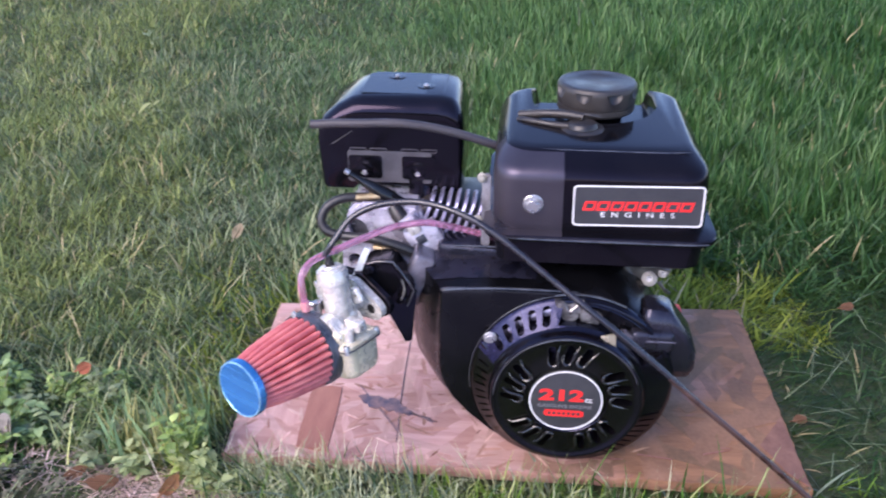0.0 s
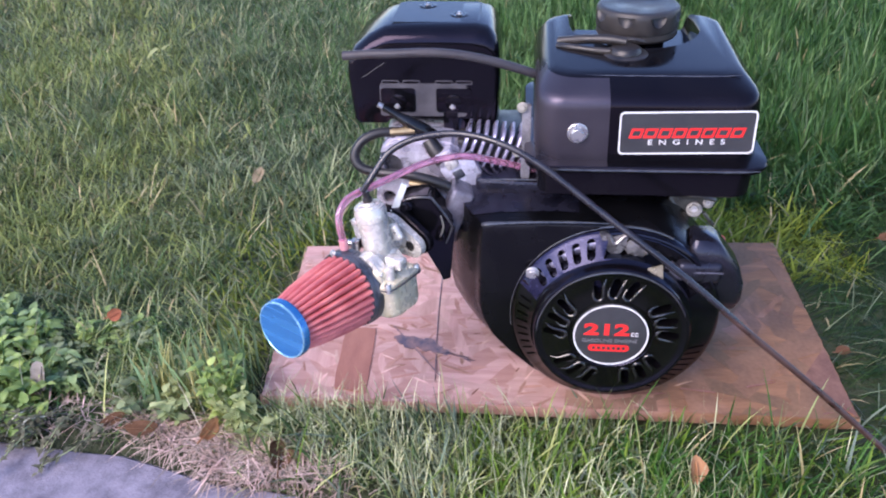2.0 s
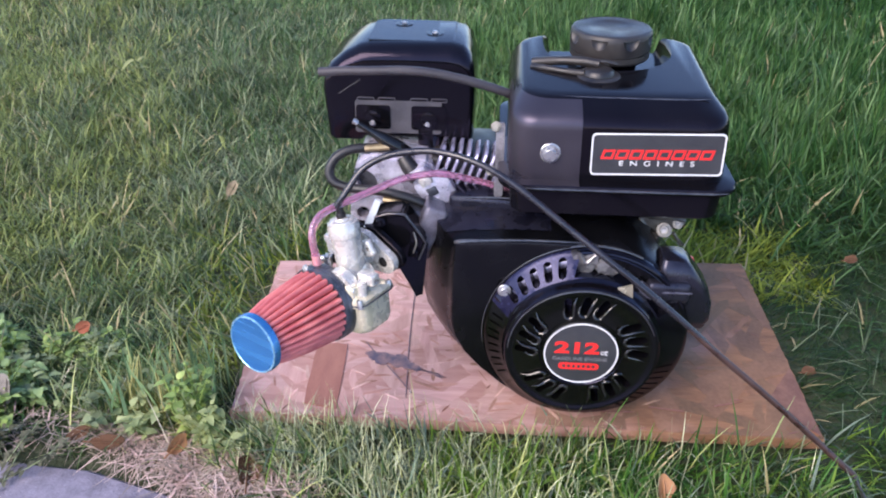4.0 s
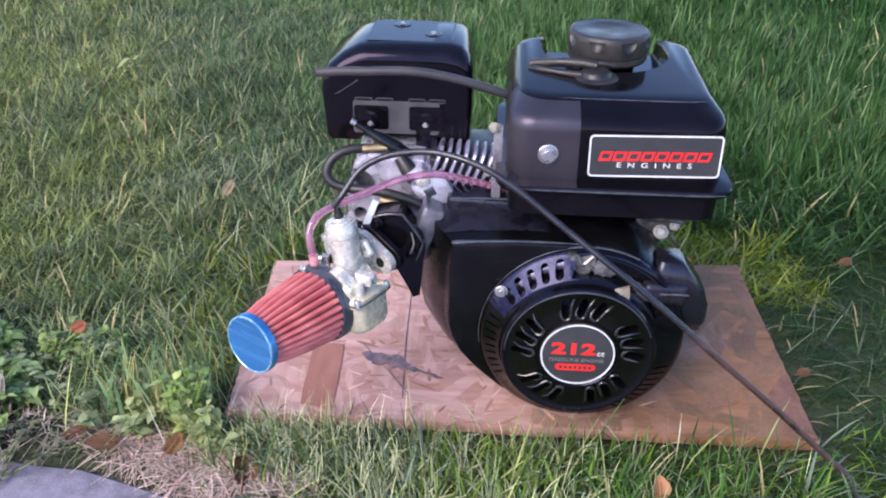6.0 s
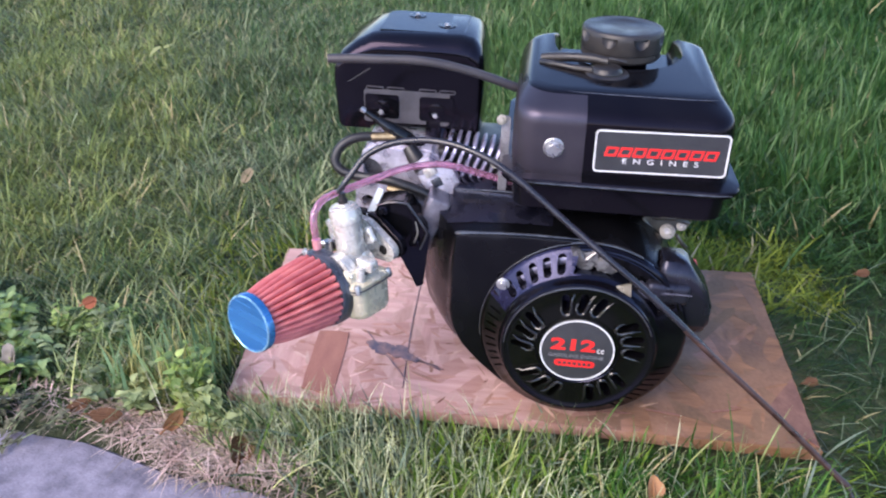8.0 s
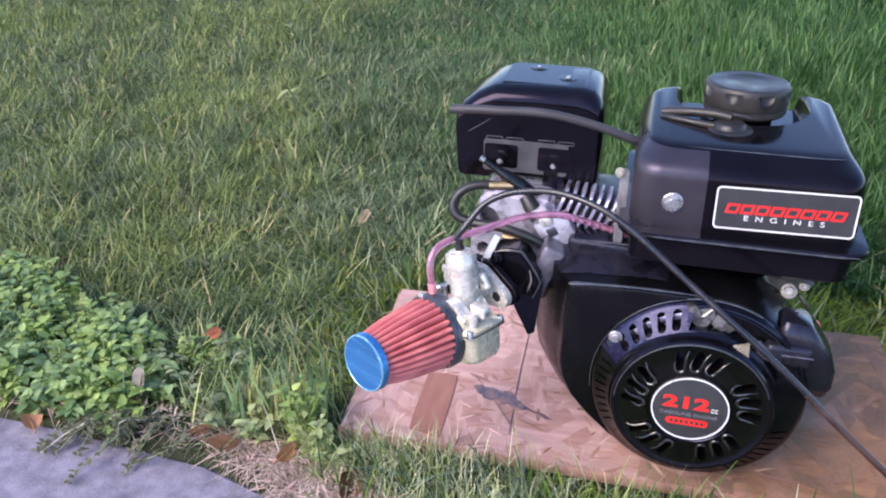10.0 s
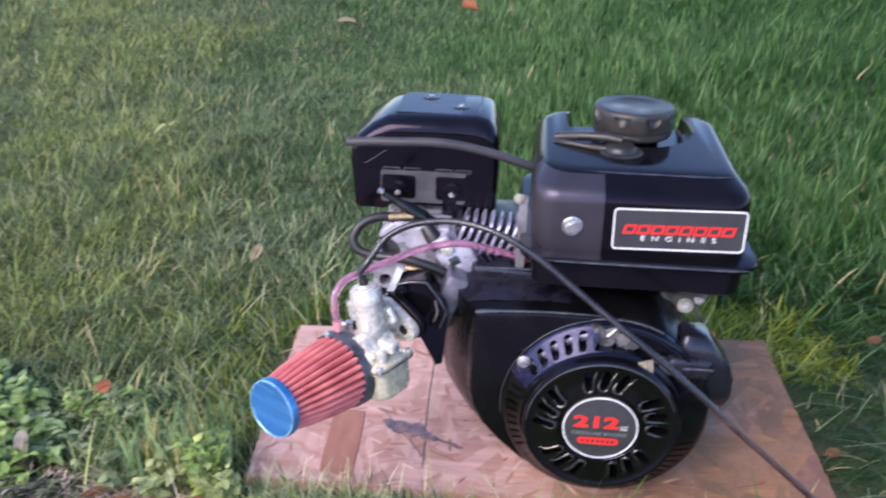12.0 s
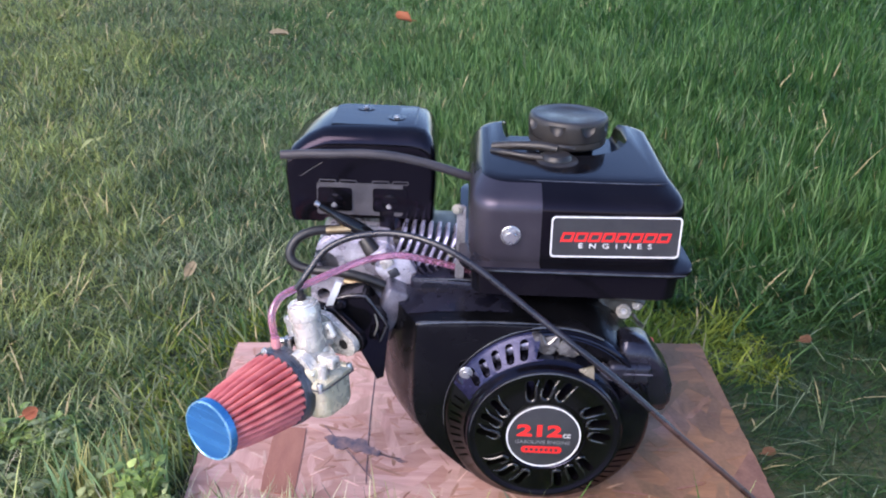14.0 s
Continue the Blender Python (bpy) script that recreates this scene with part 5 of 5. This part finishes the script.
    for p, q in (((-.1285, .7985, .288), (-.108, .7985, .302)), ((-.137, .7995, .285), (-.129, .7988, .288))):
        tube(bm, [p, (Vector(p) + Vector(q)) / 2, q], .0004, 5, 2)
    part("scratch", bm, M_HOSEGREY, shield, "bare scratch in the paint")
    bm = bmesh.new()
    tube(bm, [(-.040, .83, .262), (-.040, .815, .242), (-.038, .81, .222)], [.013, .013, .014], 14)
    part("exhaust_stub", bm, M_SEMI, ENGINE, "black exhaust stub")
    bm = bmesh.new()
    block(bm, pose(-.0465, .803, .240), .015, .012, .030, .002)
    part("guard_leg", bm, M_SEMI, shield)
    bm = bmesh.new()
    block(bm, pose(-.070, .815, .244), .10, .016, .006, .002)
    part("shield_bracket", bm, M_CAPPL, shield)
    # loose breather hose in front of the guard
    bm = bmesh.new()
    tube(bm, [(-.1385, .7600, .3215), (-.115, .7600, .3232), (-.092, .7600, .3238), (-.064, .762, .3243), (-.036, .765, .3215), (-.003, .770, .3130), (.030, .776, .3010), (.046, .79, .29)], .0041, 12)
    part("breather_hose", bm, M_HOSEGREY, ENGINE, "dusty grey rubber hose with an open end")


A = Vector((-.53, -.848, 0))                                     # the intake's axis, towards the filter
SIDE = Vector((.848, -.53, 0))
UP = (Vector((0, 0, 1)) - 0.19 * SIDE).normalized()
SIDE = A.cross(UP).normalized()
CARB = Matrix.Translation((-.0985, .6730, .1605)) @ Matrix((SIDE, A, UP)).transposed().to_4x4()


def local(x, y, z):
    return CARB @ Matrix.Translation((-x, y, z))


def build_carburettor():
    turn_y = Matrix.Rotation(radians(-90), 4, "X")
    bm = bmesh.new()
    revolve(bm, [(.0115, -.012), (.0132, -.006), (.0132, .0425), (.0143, .0435), (.0143, .052), (.0136, .0535), (.0132, .0555), (.0115, .0560), (.0110, .0575), (.0070, .0580), (.0060, .0595), (0, .0600)], local(-.003, 0, 0), 32)
    carb = part("carburettor", bm, M_ALU, ENGINE, "bare cast alloy slide carburettor")
    bm = bmesh.new()
    revolve(bm, [(0, -.012), (.0130, -.012), (.0150, .0), (.0160, .012), (.0195, .016), (.0195, .026), (0, .026)], local(0, 0, 0) @ turn_y, 32)
    revolve(bm, [(.0120, -.027), (.0108, -.018), (.0115, -.004)], local(-.008, 0, .013) @ turn_y, 28)
    part("venturi", bm, M_ALU, carb)
    bm = bmesh.new()
    f = local(-.010, -.0310, .016) @ turn_y @ Matrix.Rotation(radians(-22), 4, "Z")
    pts = []
    for a in range(0, 360, 10):
        c, sn = math.cos(radians(a)), math.sin(radians(a))
        best = max(((u * c + r, u, r) for u, r in ((-.0265, .0105), (0, .0185), (.0265, .0105))))
        pts.append((best[1] + best[2] * c, best[2] * sn))
    prism(bm, pts, 0, .0070, f)
    bmesh.ops.bevel(bm, geom=[e for e in bm.edges if len(e.link_faces) == 2 and e.calc_face_angle(0) > 0.8], offset=.0015, segments=2, affect="EDGES")
    bores = bmesh.new()
    for sgn in (-1, 1):
        revolve(bores, [(.0046, -.01), (.0046, .02)], f @ Matrix.Translation((sgn * .0242, 0, 0)), 20)
    part("flange", cut(bm, bores), M_ALU, carb)
    # black discs stand in for the shade inside the flange's bores
    for sgn in (-1, 1):
        bm = bmesh.new()
        revolve(bm, [(.0045, -.001), (.0048, .0073), (.0030, .0074), (.0028, .0066), (0, .0066)], f @ Matrix.Translation((sgn * .0242, 0, 0)), 18)
        part("bore_dark_disc", bm, M_DARK, carb)
    # float bowl
    bm = bmesh.new()
    rings = []
    for z, w, d, r in ((-.0035, .036, .032, .008), (-.0070, .050, .040, .009), (-.0100, .0590, .047, .009), (-.0150, .0590, .047, .009), (-.0160, .055, .043, .009), (-.0380, .053, .041, .010), (-.0430, .050, .039, .011), (-.0450, .042, .033, .011)):
        rings.append([local(-.001, .006, .003) @ Vector((u, v, z)) for u, v in rrect(-w / 2, w / 2, -d / 2, d / 2, r, 5)])
    loft(bm, rings)
    part("float_bowl", bm, M_BOWL, carb, "pale cast float bowl", smooth=45)
    bm = bmesh.new()
    ring = []
    for z, g in ((-.0120, .0008), (-.0132, .0008), (-.0132, .0), (-.0120, .0)):
        ring.append([local(.0005, .006, .003) @ Vector((u, v, z)) for u, v in rrect(-.0295 - g, .0295 + g, -.0235 - g, .0235 + g, .009, 5)])
    loft(bm, ring + [ring[0]], ends=False)
    part("bowl_gasket", bm, M_CLAMP, carb)
    for u, v in ((-.0240, .0265), (.0255, .0265), (.0255, -.0130)):
        bm = bmesh.new()
        revolve(bm, [(.0028, -.012), (.0028, -.0050), (.0022, -.0038), (0, -.0036)], local(u, v, 0), 14)
        part("bowl_screw", bm, M_CHROME, carb, "plated screw")
    # choke lever, idle screws, bosses
    bm = bmesh.new()
    block(bm, local(.006, -.004, .008), .010, .012, .012, .003)
    block(bm, local(.007, .018, -.001) @ Matrix.Rotation(radians(8), 4, "Z"), .026, .012, .0085, .0016)
    revolve(bm, [(.0056, -.018), (.0056, -.006), (.0050, .000), (0, .001)], local(.002, .022, 0), 16)
    revolve(bm, [(.0044, -.018), (.0044, -.008), (.0036, -.004), (0, -.0035)], local(.016, .021, 0), 14)
    part("idle_boss", bm, M_ALU, carb)
    bm = bmesh.new()
    block(bm, local(.008, -.014, .025) @ Matrix.Rotation(radians(20), 4, "Y"), .012, .007, .016, .0028, 3)
    eye = bmesh.new()
    revolve(eye, [(.0018, -.02), (.0018, .02)], local(.010, -.012, .026) @ turn_y, 12)
    part("throttle_lug", cut(bm, eye), M_ALU, carb, "pale cast lug")
    bm = bmesh.new()
    revolve(bm, [(.0040, -.012), (.0040, .004), (.0032, .006), (0, .0062)], local(-.010, .020, 0), 14)
    revolve(bm, [(.0030, -.012), (.0030, -.001), (0, -.0005)], local(.012, .028, -.003), 12)
    part("bowl_post", bm, M_BOWL, carb)
    bm = bmesh.new()
    tube(bm, [local(-.004, .026, .004) @ Vector((0, 0, 0)), local(.006, .0275, .006) @ Vector((0, 0, 0)), local(.020, .024, .003) @ Vector((0, 0, 0))], [.0025, .0032, .0026], 8, 4)
    part("choke_lever", bm, M_CHROME, carb, "bright choke lever")
    bm = bmesh.new()
    block(bm, local(-.019, -.001, .030), .012, .013, .014, .003)
    block(bm, local(-.0235, -.001, .0375), .008, .010, .007, .002)
    part("choke_boss", bm, M_ALU, carb)
    # black block stands in for the shaded recess at the stop screw
    bm = bmesh.new()
    block(bm, local(-.0165, .001, .0195), .009, .012, .008, .001)
    part("recess_dark_block", bm, M_DARK, carb)
    bm = bmesh.new()
    revolve(bm, [(.0052, 0), (.0052, .012), (.0042, .013), (.0042, .0155), (.0030, .0155), (.0030, .010), (0, .010)], toward(local(.008, .008, .003) @ Vector((0, 0, 0)), CARB.to_3x3() @ Vector((-1, .35, -.1))), 20)
    part("vent_pipe", bm, M_ALUDIRTY, carb, "grey vent spigot")
    bm = bmesh.new()
    revolve(bm, [(.0045, 0), (.0045, .007), (.003, .008), (.003, .013), (0, .013)], toward(local(-.019, .005, .0195) @ Vector((0, 0, 0)), CARB.to_3x3() @ Vector((1, .5, .1))), 14)
    part("throttle_screw", bm, M_CHROME, carb, "plated stop screw")
    bm = bmesh.new()
    revolve(bm, [(.0040, 0), (.0040, .010), (.0048, .011), (.0034, .014), (.0034, .020), (0, .020)], toward(local(-.022, .012, .006) @ Vector((0, 0, 0)), (0.02, 0, 1)), 14)
    part("fuel_inlet", bm, M_CHROME, carb)
    bm = bmesh.new()
    revolve(bm, [(.0042, .059), (.0042, .063), (.0032, .064), (.0030, .069), (0, .069)], local(-.003, 0, 0), 16)
    part("cable_adjuster", bm, M_CAPPL, carb, "dark cable adjuster")
    bm = bmesh.new()
    block(bm, pose(-.0845, .6530, .1745, 0, -6, -32), .018, .010, .0105, .0018)
    bore = bmesh.new()
    revolve(bore, [(.0022, -.01), (.0022, .02)], toward((-.0815, .6510, .1745), (.85, -.53, 0)), 14)
    part("screw_block", cut(bm, bore), M_ALU, carb, "bright cast screw block")
    bm = bmesh.new()
    revolve(bm, [(.0046, -.012), (.0046, .006), (.0038, .008), (.0038, .0100), (0, .0100)], pose(-.0895, .6475, .1640), 18)
    part("jet_post", bm, M_ALU, carb)
    bm = bmesh.new()
    revolve(bm, [(.0066, -.010), (.0066, .004), (.0056, .0055), (.0030, .0056), (.0026, .0045), (0, .0045)], pose(-.0990, .6470, .1650), 20)
    part("vent_pot", bm, M_BOWL, carb)
    # spacer block between head and carburettor
    bm = bmesh.new()
    q = local(-.008, -.0385, .018) @ turn_y @ Matrix.Rotation(radians(-22), 4, "Z")
    prism(bm, [(1.05 * u, 1.08 * v) for u, v in pts], 0, .0055, q)
    part("insulator", bm, M_SEMI, ENGINE, "black heat insulator")
    bm = bmesh.new()
    prism(bm, [(-.090, .188), (-.087, .203), (-.074, .207), (-.059, .2075), (-.0385, .179), (-.0455, .157), (-.070, .163)], -.005, .022, front(0, .734, 0))
    bmesh.ops.bevel(bm, geom=bm.edges[:], offset=.003, segments=3, affect="EDGES")
    manifold = part("intake_manifold", bm, M_SEMI, ENGINE, "gloss black intake spacer")
    bm = bmesh.new()
    prism(bm, [(-.078, .168), (-.038, .170), (-.0435, .114), (-.050, .111), (-.054, .120)], 0, .003, front(0, .724, 0))
    part("heat_baffle", bm, M_SHROUD, ENGINE, "black sheet-metal baffle")
    bm = bmesh.new()
    tube(bm, [(-.050, .7085, .190), (-.0475, .705, .180), (-.0515, .7025, .168)], .0008, 6)
    part("linkage_rod", bm, M_STEEL, ENGINE)
    # bright lit line on the spacer's edge, added as a lighter tube
    bm = bmesh.new()
    tube(bm, [(-.086, .7115, .2025), (-.074, .7110, .2065), (-.060, .7110, .2068), (-.056, .7110, .2035), (-.0405, .7110, .1800), (-.0405, .7115, .174), (-.0460, .712, .159)], .0013, 6)
    part("manifold_highlight", bm, M_LIP, manifold)
    for x, y, z in ((-.0790, .7110, .1985), (-.0500, .7110, .1680)):
        bm = bmesh.new()
        revolve(bm, [(.0045, 0), (.0045, .004), (.0032, .005), (.0028, .009), (0, .0095)], toward((x, y, z), (-.3, -.9, .2)), 14)
        part("manifold_nut", bm, M_SEMI, manifold)


def build_filter():
    m = toward((-.1280, .6520, .1450), (-.0420, -.0690, .0060))                    # height runs from the carburettor outwards
    bm = bmesh.new()
    n = 28 * 12

    def pleat(i, r, h):                                    # round ridges with narrow folds between them
        ridge = abs(math.sin(math.pi * i / 12)) ** 0.55
        return (.0002 if h < .0005 else .0040 if h < .07 else .0018) * (2 * ridge - 1.25)
    revolve(bm, [(.0312, -.001), (.0314, .0015), (.0310, .006), (.0302, .0145), (.0285, .032), (.0253, .054), (.0224, .0735), (.0214, .0765)], m, n, pleat)
    filt = part("air_filter", bm, M_FILTER, ENGINE, "red pleated cone air filter", smooth=70)
    bm = bmesh.new()
    revolve(bm, [(.0215, .0745), (.0252, .0750), (.0262, .0760), (.0262, .0800), (.0255, .0818), (.0238, .0826), (.0215, .0821), (0, .0822)], m, 56)
    part("end_cap", bm, M_BLUE, filt, "bright blue end cap")
    # rim highlight of the blue cap, put in as a pale ring
    bm = bmesh.new()
    tube(bm, [m @ Vector((.0247 * math.cos(2 * math.pi * k / 24), .0247 * math.sin(2 * math.pi * k / 24), .0820)) for k in range(25)], .0009, 6, 2)
    part("cap_highlight", bm, M_BLUERIM, filt, "pale ring for the highlight on the cap's rim")
    bm = bmesh.new()
    revolve(bm, [(.022, -.016), (.0300, -.0150), (.0335, -.0125), (.0347, -.0100), (.0350, -.002), (.0350, .0035), (.0345, .0048), (.0310, .0045)], m, 56)
    part("rubber_collar", bm, M_COLLAR, filt, "blue-grey rubber collar")
    bm = bmesh.new()
    revolve(bm, [(.0330, -.0105), (.0354, -.0105), (.0358, -.0098), (.0358, -.0008), (.0354, .0), (.0330, .0)], m, 56)
    part("hose_clamp", bm, M_CLAMP, filt, "slotted steel hose clamp")
    bm = bmesh.new()
    for k in range(60):
        a = 2 * math.pi * k / 60
        block(bm, m @ Matrix.Rotation(a, 4, "Z") @ Matrix.Translation((.0357, 0, -.0053)), .0003, .0008, .0055, 0)
    part("clamp_slots", bm, M_RUBBER, filt)
    bolt(filt, (-.1385, .6500, .1840), (-.6, -.5, .4), .0022, "clamp_screw")


def build_lines():
    bm = bmesh.new()
    tube(bm, [(-.131, .664, .182), (-.1325, .665, .190), (-.1350, .669, .206), (-.1325, .675, .2155), (-.1250, .684, .2215), (-.102, .700, .2270), (-.081, .711, .2330), (-.064, .720, .2370),
              (-.045, .728, .2385), (-.025, .735, .2370), (.006, .745, .2265), (.030, .751, .2175), (.044, .76, .213)], .0033, 12)
    hose = part("fuel_hose", bm, M_PINK, ENGINE, "translucent pink fuel hose")
    bm = bmesh.new()
    for p, q in (((-.1312, .6640, .1795), (-.1322, .6648, .1885)),):
        tube(bm, [p, (Vector(p) + Vector(q)) / 2, q], .0040, 12, 2)
    part("hose_clip", bm, M_PINKCLIP, hose, "pinkish plastic hose clip")
    bm = bmesh.new()
    tube(bm, [(-.1135, .6760, .231), (-.1075, .6770, .240), (-.1025, .6810, .2470), (-.0895, .6895, .2625), (-.066, .695, .2730), (-.032, .695, .2772), (.002, .685, .2740), (.035, .675, .2605),
              (.084, .660, .2275), (.117, .647, .2065), (.146, .638, .1870), (.182, .632, .1585), (.215, .630, .1285)], .0029, 12)
    cable = part("throttle_cable", bm, M_CABLE, ENGINE, "black sheathed throttle cable, brown at its low end")
    bm = bmesh.new()
    tube(bm, [(.190, .6313, .1514), (.215, .630, .1285), (.268, .629, .0825), (.320, .626, .036), (.345, .619, .0155), (.357, .615, .006)], .00297, 12)
    part("brown_sheath", bm, M_CABLEBROWN, cable, "brown lower end of the sheath")
    bm = bmesh.new()
    tube(bm, [(.3555, .6165, .0075), (.3572, .604, .0045), (.3578, .584, .0045), (.362, .52, .003), (.370, .42, -.006), (.385, .10, -.0095)], .0019, 8)
    part("inner_wire", bm, M_PULLWIRE, cable, "thin bare pull wire")


build_tank()
build_housing()
build_recoil()
build_cylinder()
build_muffler()
build_carburettor()
build_filter()
build_lines()


# ---- the board ----
def clip_to_board(poly, pad):
    for (ax, ay), (bx, by) in zip(BOARD, BOARD[1:] + BOARD[:1]):
        d = math.hypot(bx - ax, by - ay)
        nx, ny = -(by - ay) / d, (bx - ax) / d
        out = []
        for p, q in zip(poly, poly[1:] + poly[:1]):
            dp = (p[0] - ax) * nx + (p[1] - ay) * ny - pad
            dq = (q[0] - ax) * nx + (q[1] - ay) * ny - pad
            if dp >= 0:
                out.append(p)
            if (dp >= 0) != (dq >= 0):
                t = dp / (dp - dq)
                out.append((p[0] + t * (q[0] - p[0]), p[1] + t * (q[1] - p[1])))
        poly = out
        if len(poly) < 3:
            return []
    return poly


def strand(rnd, parent, x, y, length, width, turn, z, material, name="strand", ragged=1.0):
    n = 4
    s0, s1 = ragged * rnd.uniform(-.5, .5) * width, ragged * rnd.uniform(-.5, .5) * width      # slanted ends
    top = [(-length / 2 - s0 + (length + s0 + s1) * k / n, width / 2 * (1 - ragged * rnd.uniform(0, 0.45))) for k in range(n + 1)]
    bot = [(length / 2 - s1 - (length - s0 - s1) * k / n, -width / 2 * (1 - ragged * rnd.uniform(0, 0.45))) for k in range(n + 1)]
    tip = [(length / 2 + ragged * rnd.uniform(0, .012), rnd.uniform(-.3, .3) * width)]
    poly = top + tip + bot
    c, s = math.cos(turn), math.sin(turn)
    poly = clip_to_board([(x + c * u - s * v, y + s * u + c * v) for u, v in poly], 0.0012)
    if not poly:
        return
    bm = bmesh.new()
    prism(bm, poly, -.0030, z)
    part(name, bm, material, parent, smooth=20)


def build_board():
    rnd = random.Random(3)
    root = thing("wooden_board", (0.055, 0.82, -0.013), "weathered reddish strand-board offcut lying on the grass", "board")
    bm = bmesh.new()
    n = 40
    ring = []
    for (ax, ay), (bx, by) in zip(BOARD, BOARD[1:] + BOARD[:1]):
        for k in range(n):
            t = k / n
            ring.append((ax + (bx - ax) * t + rnd.uniform(-1, 1) * .0009, ay + (by - ay) * t + rnd.uniform(-1, 1) * .0009))
    cx, cy = .055, .822
    loft(bm, [[(cx + (u - cx) * k, cy + (v - cy) * k, z) for u, v in ring] for k, z in ((.997, -.013), (1, -.012), (1, -.0022), (.9975, -.0006))])
    part("panel", bm, M_BOARD, root, "rough-sawn strand-board panel", smooth=25)
    for k in range(290):
        x, y = rnd.uniform(-.26, .36), rnd.uniform(.66, 1.0)
        cross = rnd.random() < 0.45
        turn = (math.pi / 2 if cross else 0) + rnd.gauss(0, 0.65)
        tan = rnd.random() < max(0, min(.85, (x - .10) / .12))
        strand(rnd, root, x, y, rnd.uniform(.025, .11) * (1.3 if tan else 1), rnd.uniform(.006, .028) * (1.3 if tan else 1), turn, -.00045 + .0002 * k / 290, M_STRANDTAN if tan else M_STRAND2 if cross else M_STRAND)
    for count, longest, material, high in ((260, .038, M_SLIVER, -.0002), (190, .026, M_PALESLIVER, -.00008), (40, .014, M_DARKSLIVER, -.00004)):
        bm = bmesh.new()
        for k in range(count):
            x, y = rnd.uniform(-.26, .36), rnd.uniform(.66, 1.0)
            if material is not M_DARKSLIVER and rnd.random() < (x - .12) / .10:
                continue
            l, w, a = rnd.uniform(.008, longest), rnd.uniform(.0012, longest * .15), rnd.choice((0, 0, 1.57)) + rnd.gauss(0, .6)
            c, sn = math.cos(a), math.sin(a)
            poly = [(-l / 2, 0), (-l * .3, -w / 2), (l * .35, -w * rnd.uniform(.2, .5)), (l / 2, w * rnd.uniform(-.2, .2)), (l * .2, w / 2), (-l * .35, w * rnd.uniform(.2, .5))]
            poly = clip_to_board([(x + c * u - sn * v, y + sn * u + c * v) for u, v in poly], 0.0012)
            if poly:
                prism(bm, poly, -.0030, high + .00003 * k / count)
        tagged(part("sliver", bm, material, root, smooth=20), kind="stuff")
    strand(rnd, root, -.1475, .732, .102, .036, math.pi / 2 + .05, .0007, M_STRANDRED, "red_strand", .3)
    bm = bmesh.new()
    prism(bm, [(.346, .777), (.313, .728), (.330, .690), (.347, .672)], -.002, .0006)
    part("red_strand", bm, M_DARKSLIVER, root)
    for x, y, length, turn in ((.203, .701, .034, -.12), (.150, .694, .026, .05), (.262, .712, .020, .3)):
        strand(rnd, root, x, y, length, .0022, turn, .0004, M_DARKSLIVER, "split", 1.0)
    bm = bmesh.new()
    for u0, v0, r in ((-.100, .767, .011), (-.088, .763, .013), (-.076, .758, .013), (-.064, .752, .010), (-.093, .757, .008), (-.071, .765, .007), (-.054, .747, .006)):
        blot, a0 = [], rnd.uniform(0, 6)
        for k in range(18):
            a = 2 * math.pi * k / 18
            u, v = r * math.cos(a) * (1 + rnd.uniform(-.2, .2)), .62 * r * math.sin(a) * (1 + rnd.uniform(-.25, .25) + .15 * math.sin(3 * a + a0))
            blot.append((u0 + .91 * u + .41 * v, v0 - .41 * u + .91 * v))
        prism(bm, blot, -.002, .0009 + .00005 * u0)
    part("grease_stain", bm, M_STAIN, root, "dark blue-grey grease smear")
    for k in range(3):
        strand(rnd, root, -.046 + .003 * k, .744 - .0015 * k, .024, .0012, -.25 - .12 * k, .0009, M_STAIN, "grease_streak", 1.0)
    for pts in (((-.069, .905), (-.066, .80), (-.060, .70)), ((-.114, .790), (-.085, .75), (-.055, .708))):
        bm = bmesh.new()
        tube(bm, [(u, v, .0003) for u, v in pts], .0006, 5, 6)
        part("dark_line", bm, M_STAIN, root)


build_litter()
build_board()
build_stalks()
build_lying_strands()
build_tufts()
build_front_tips()
build_straw()
build_lawn()
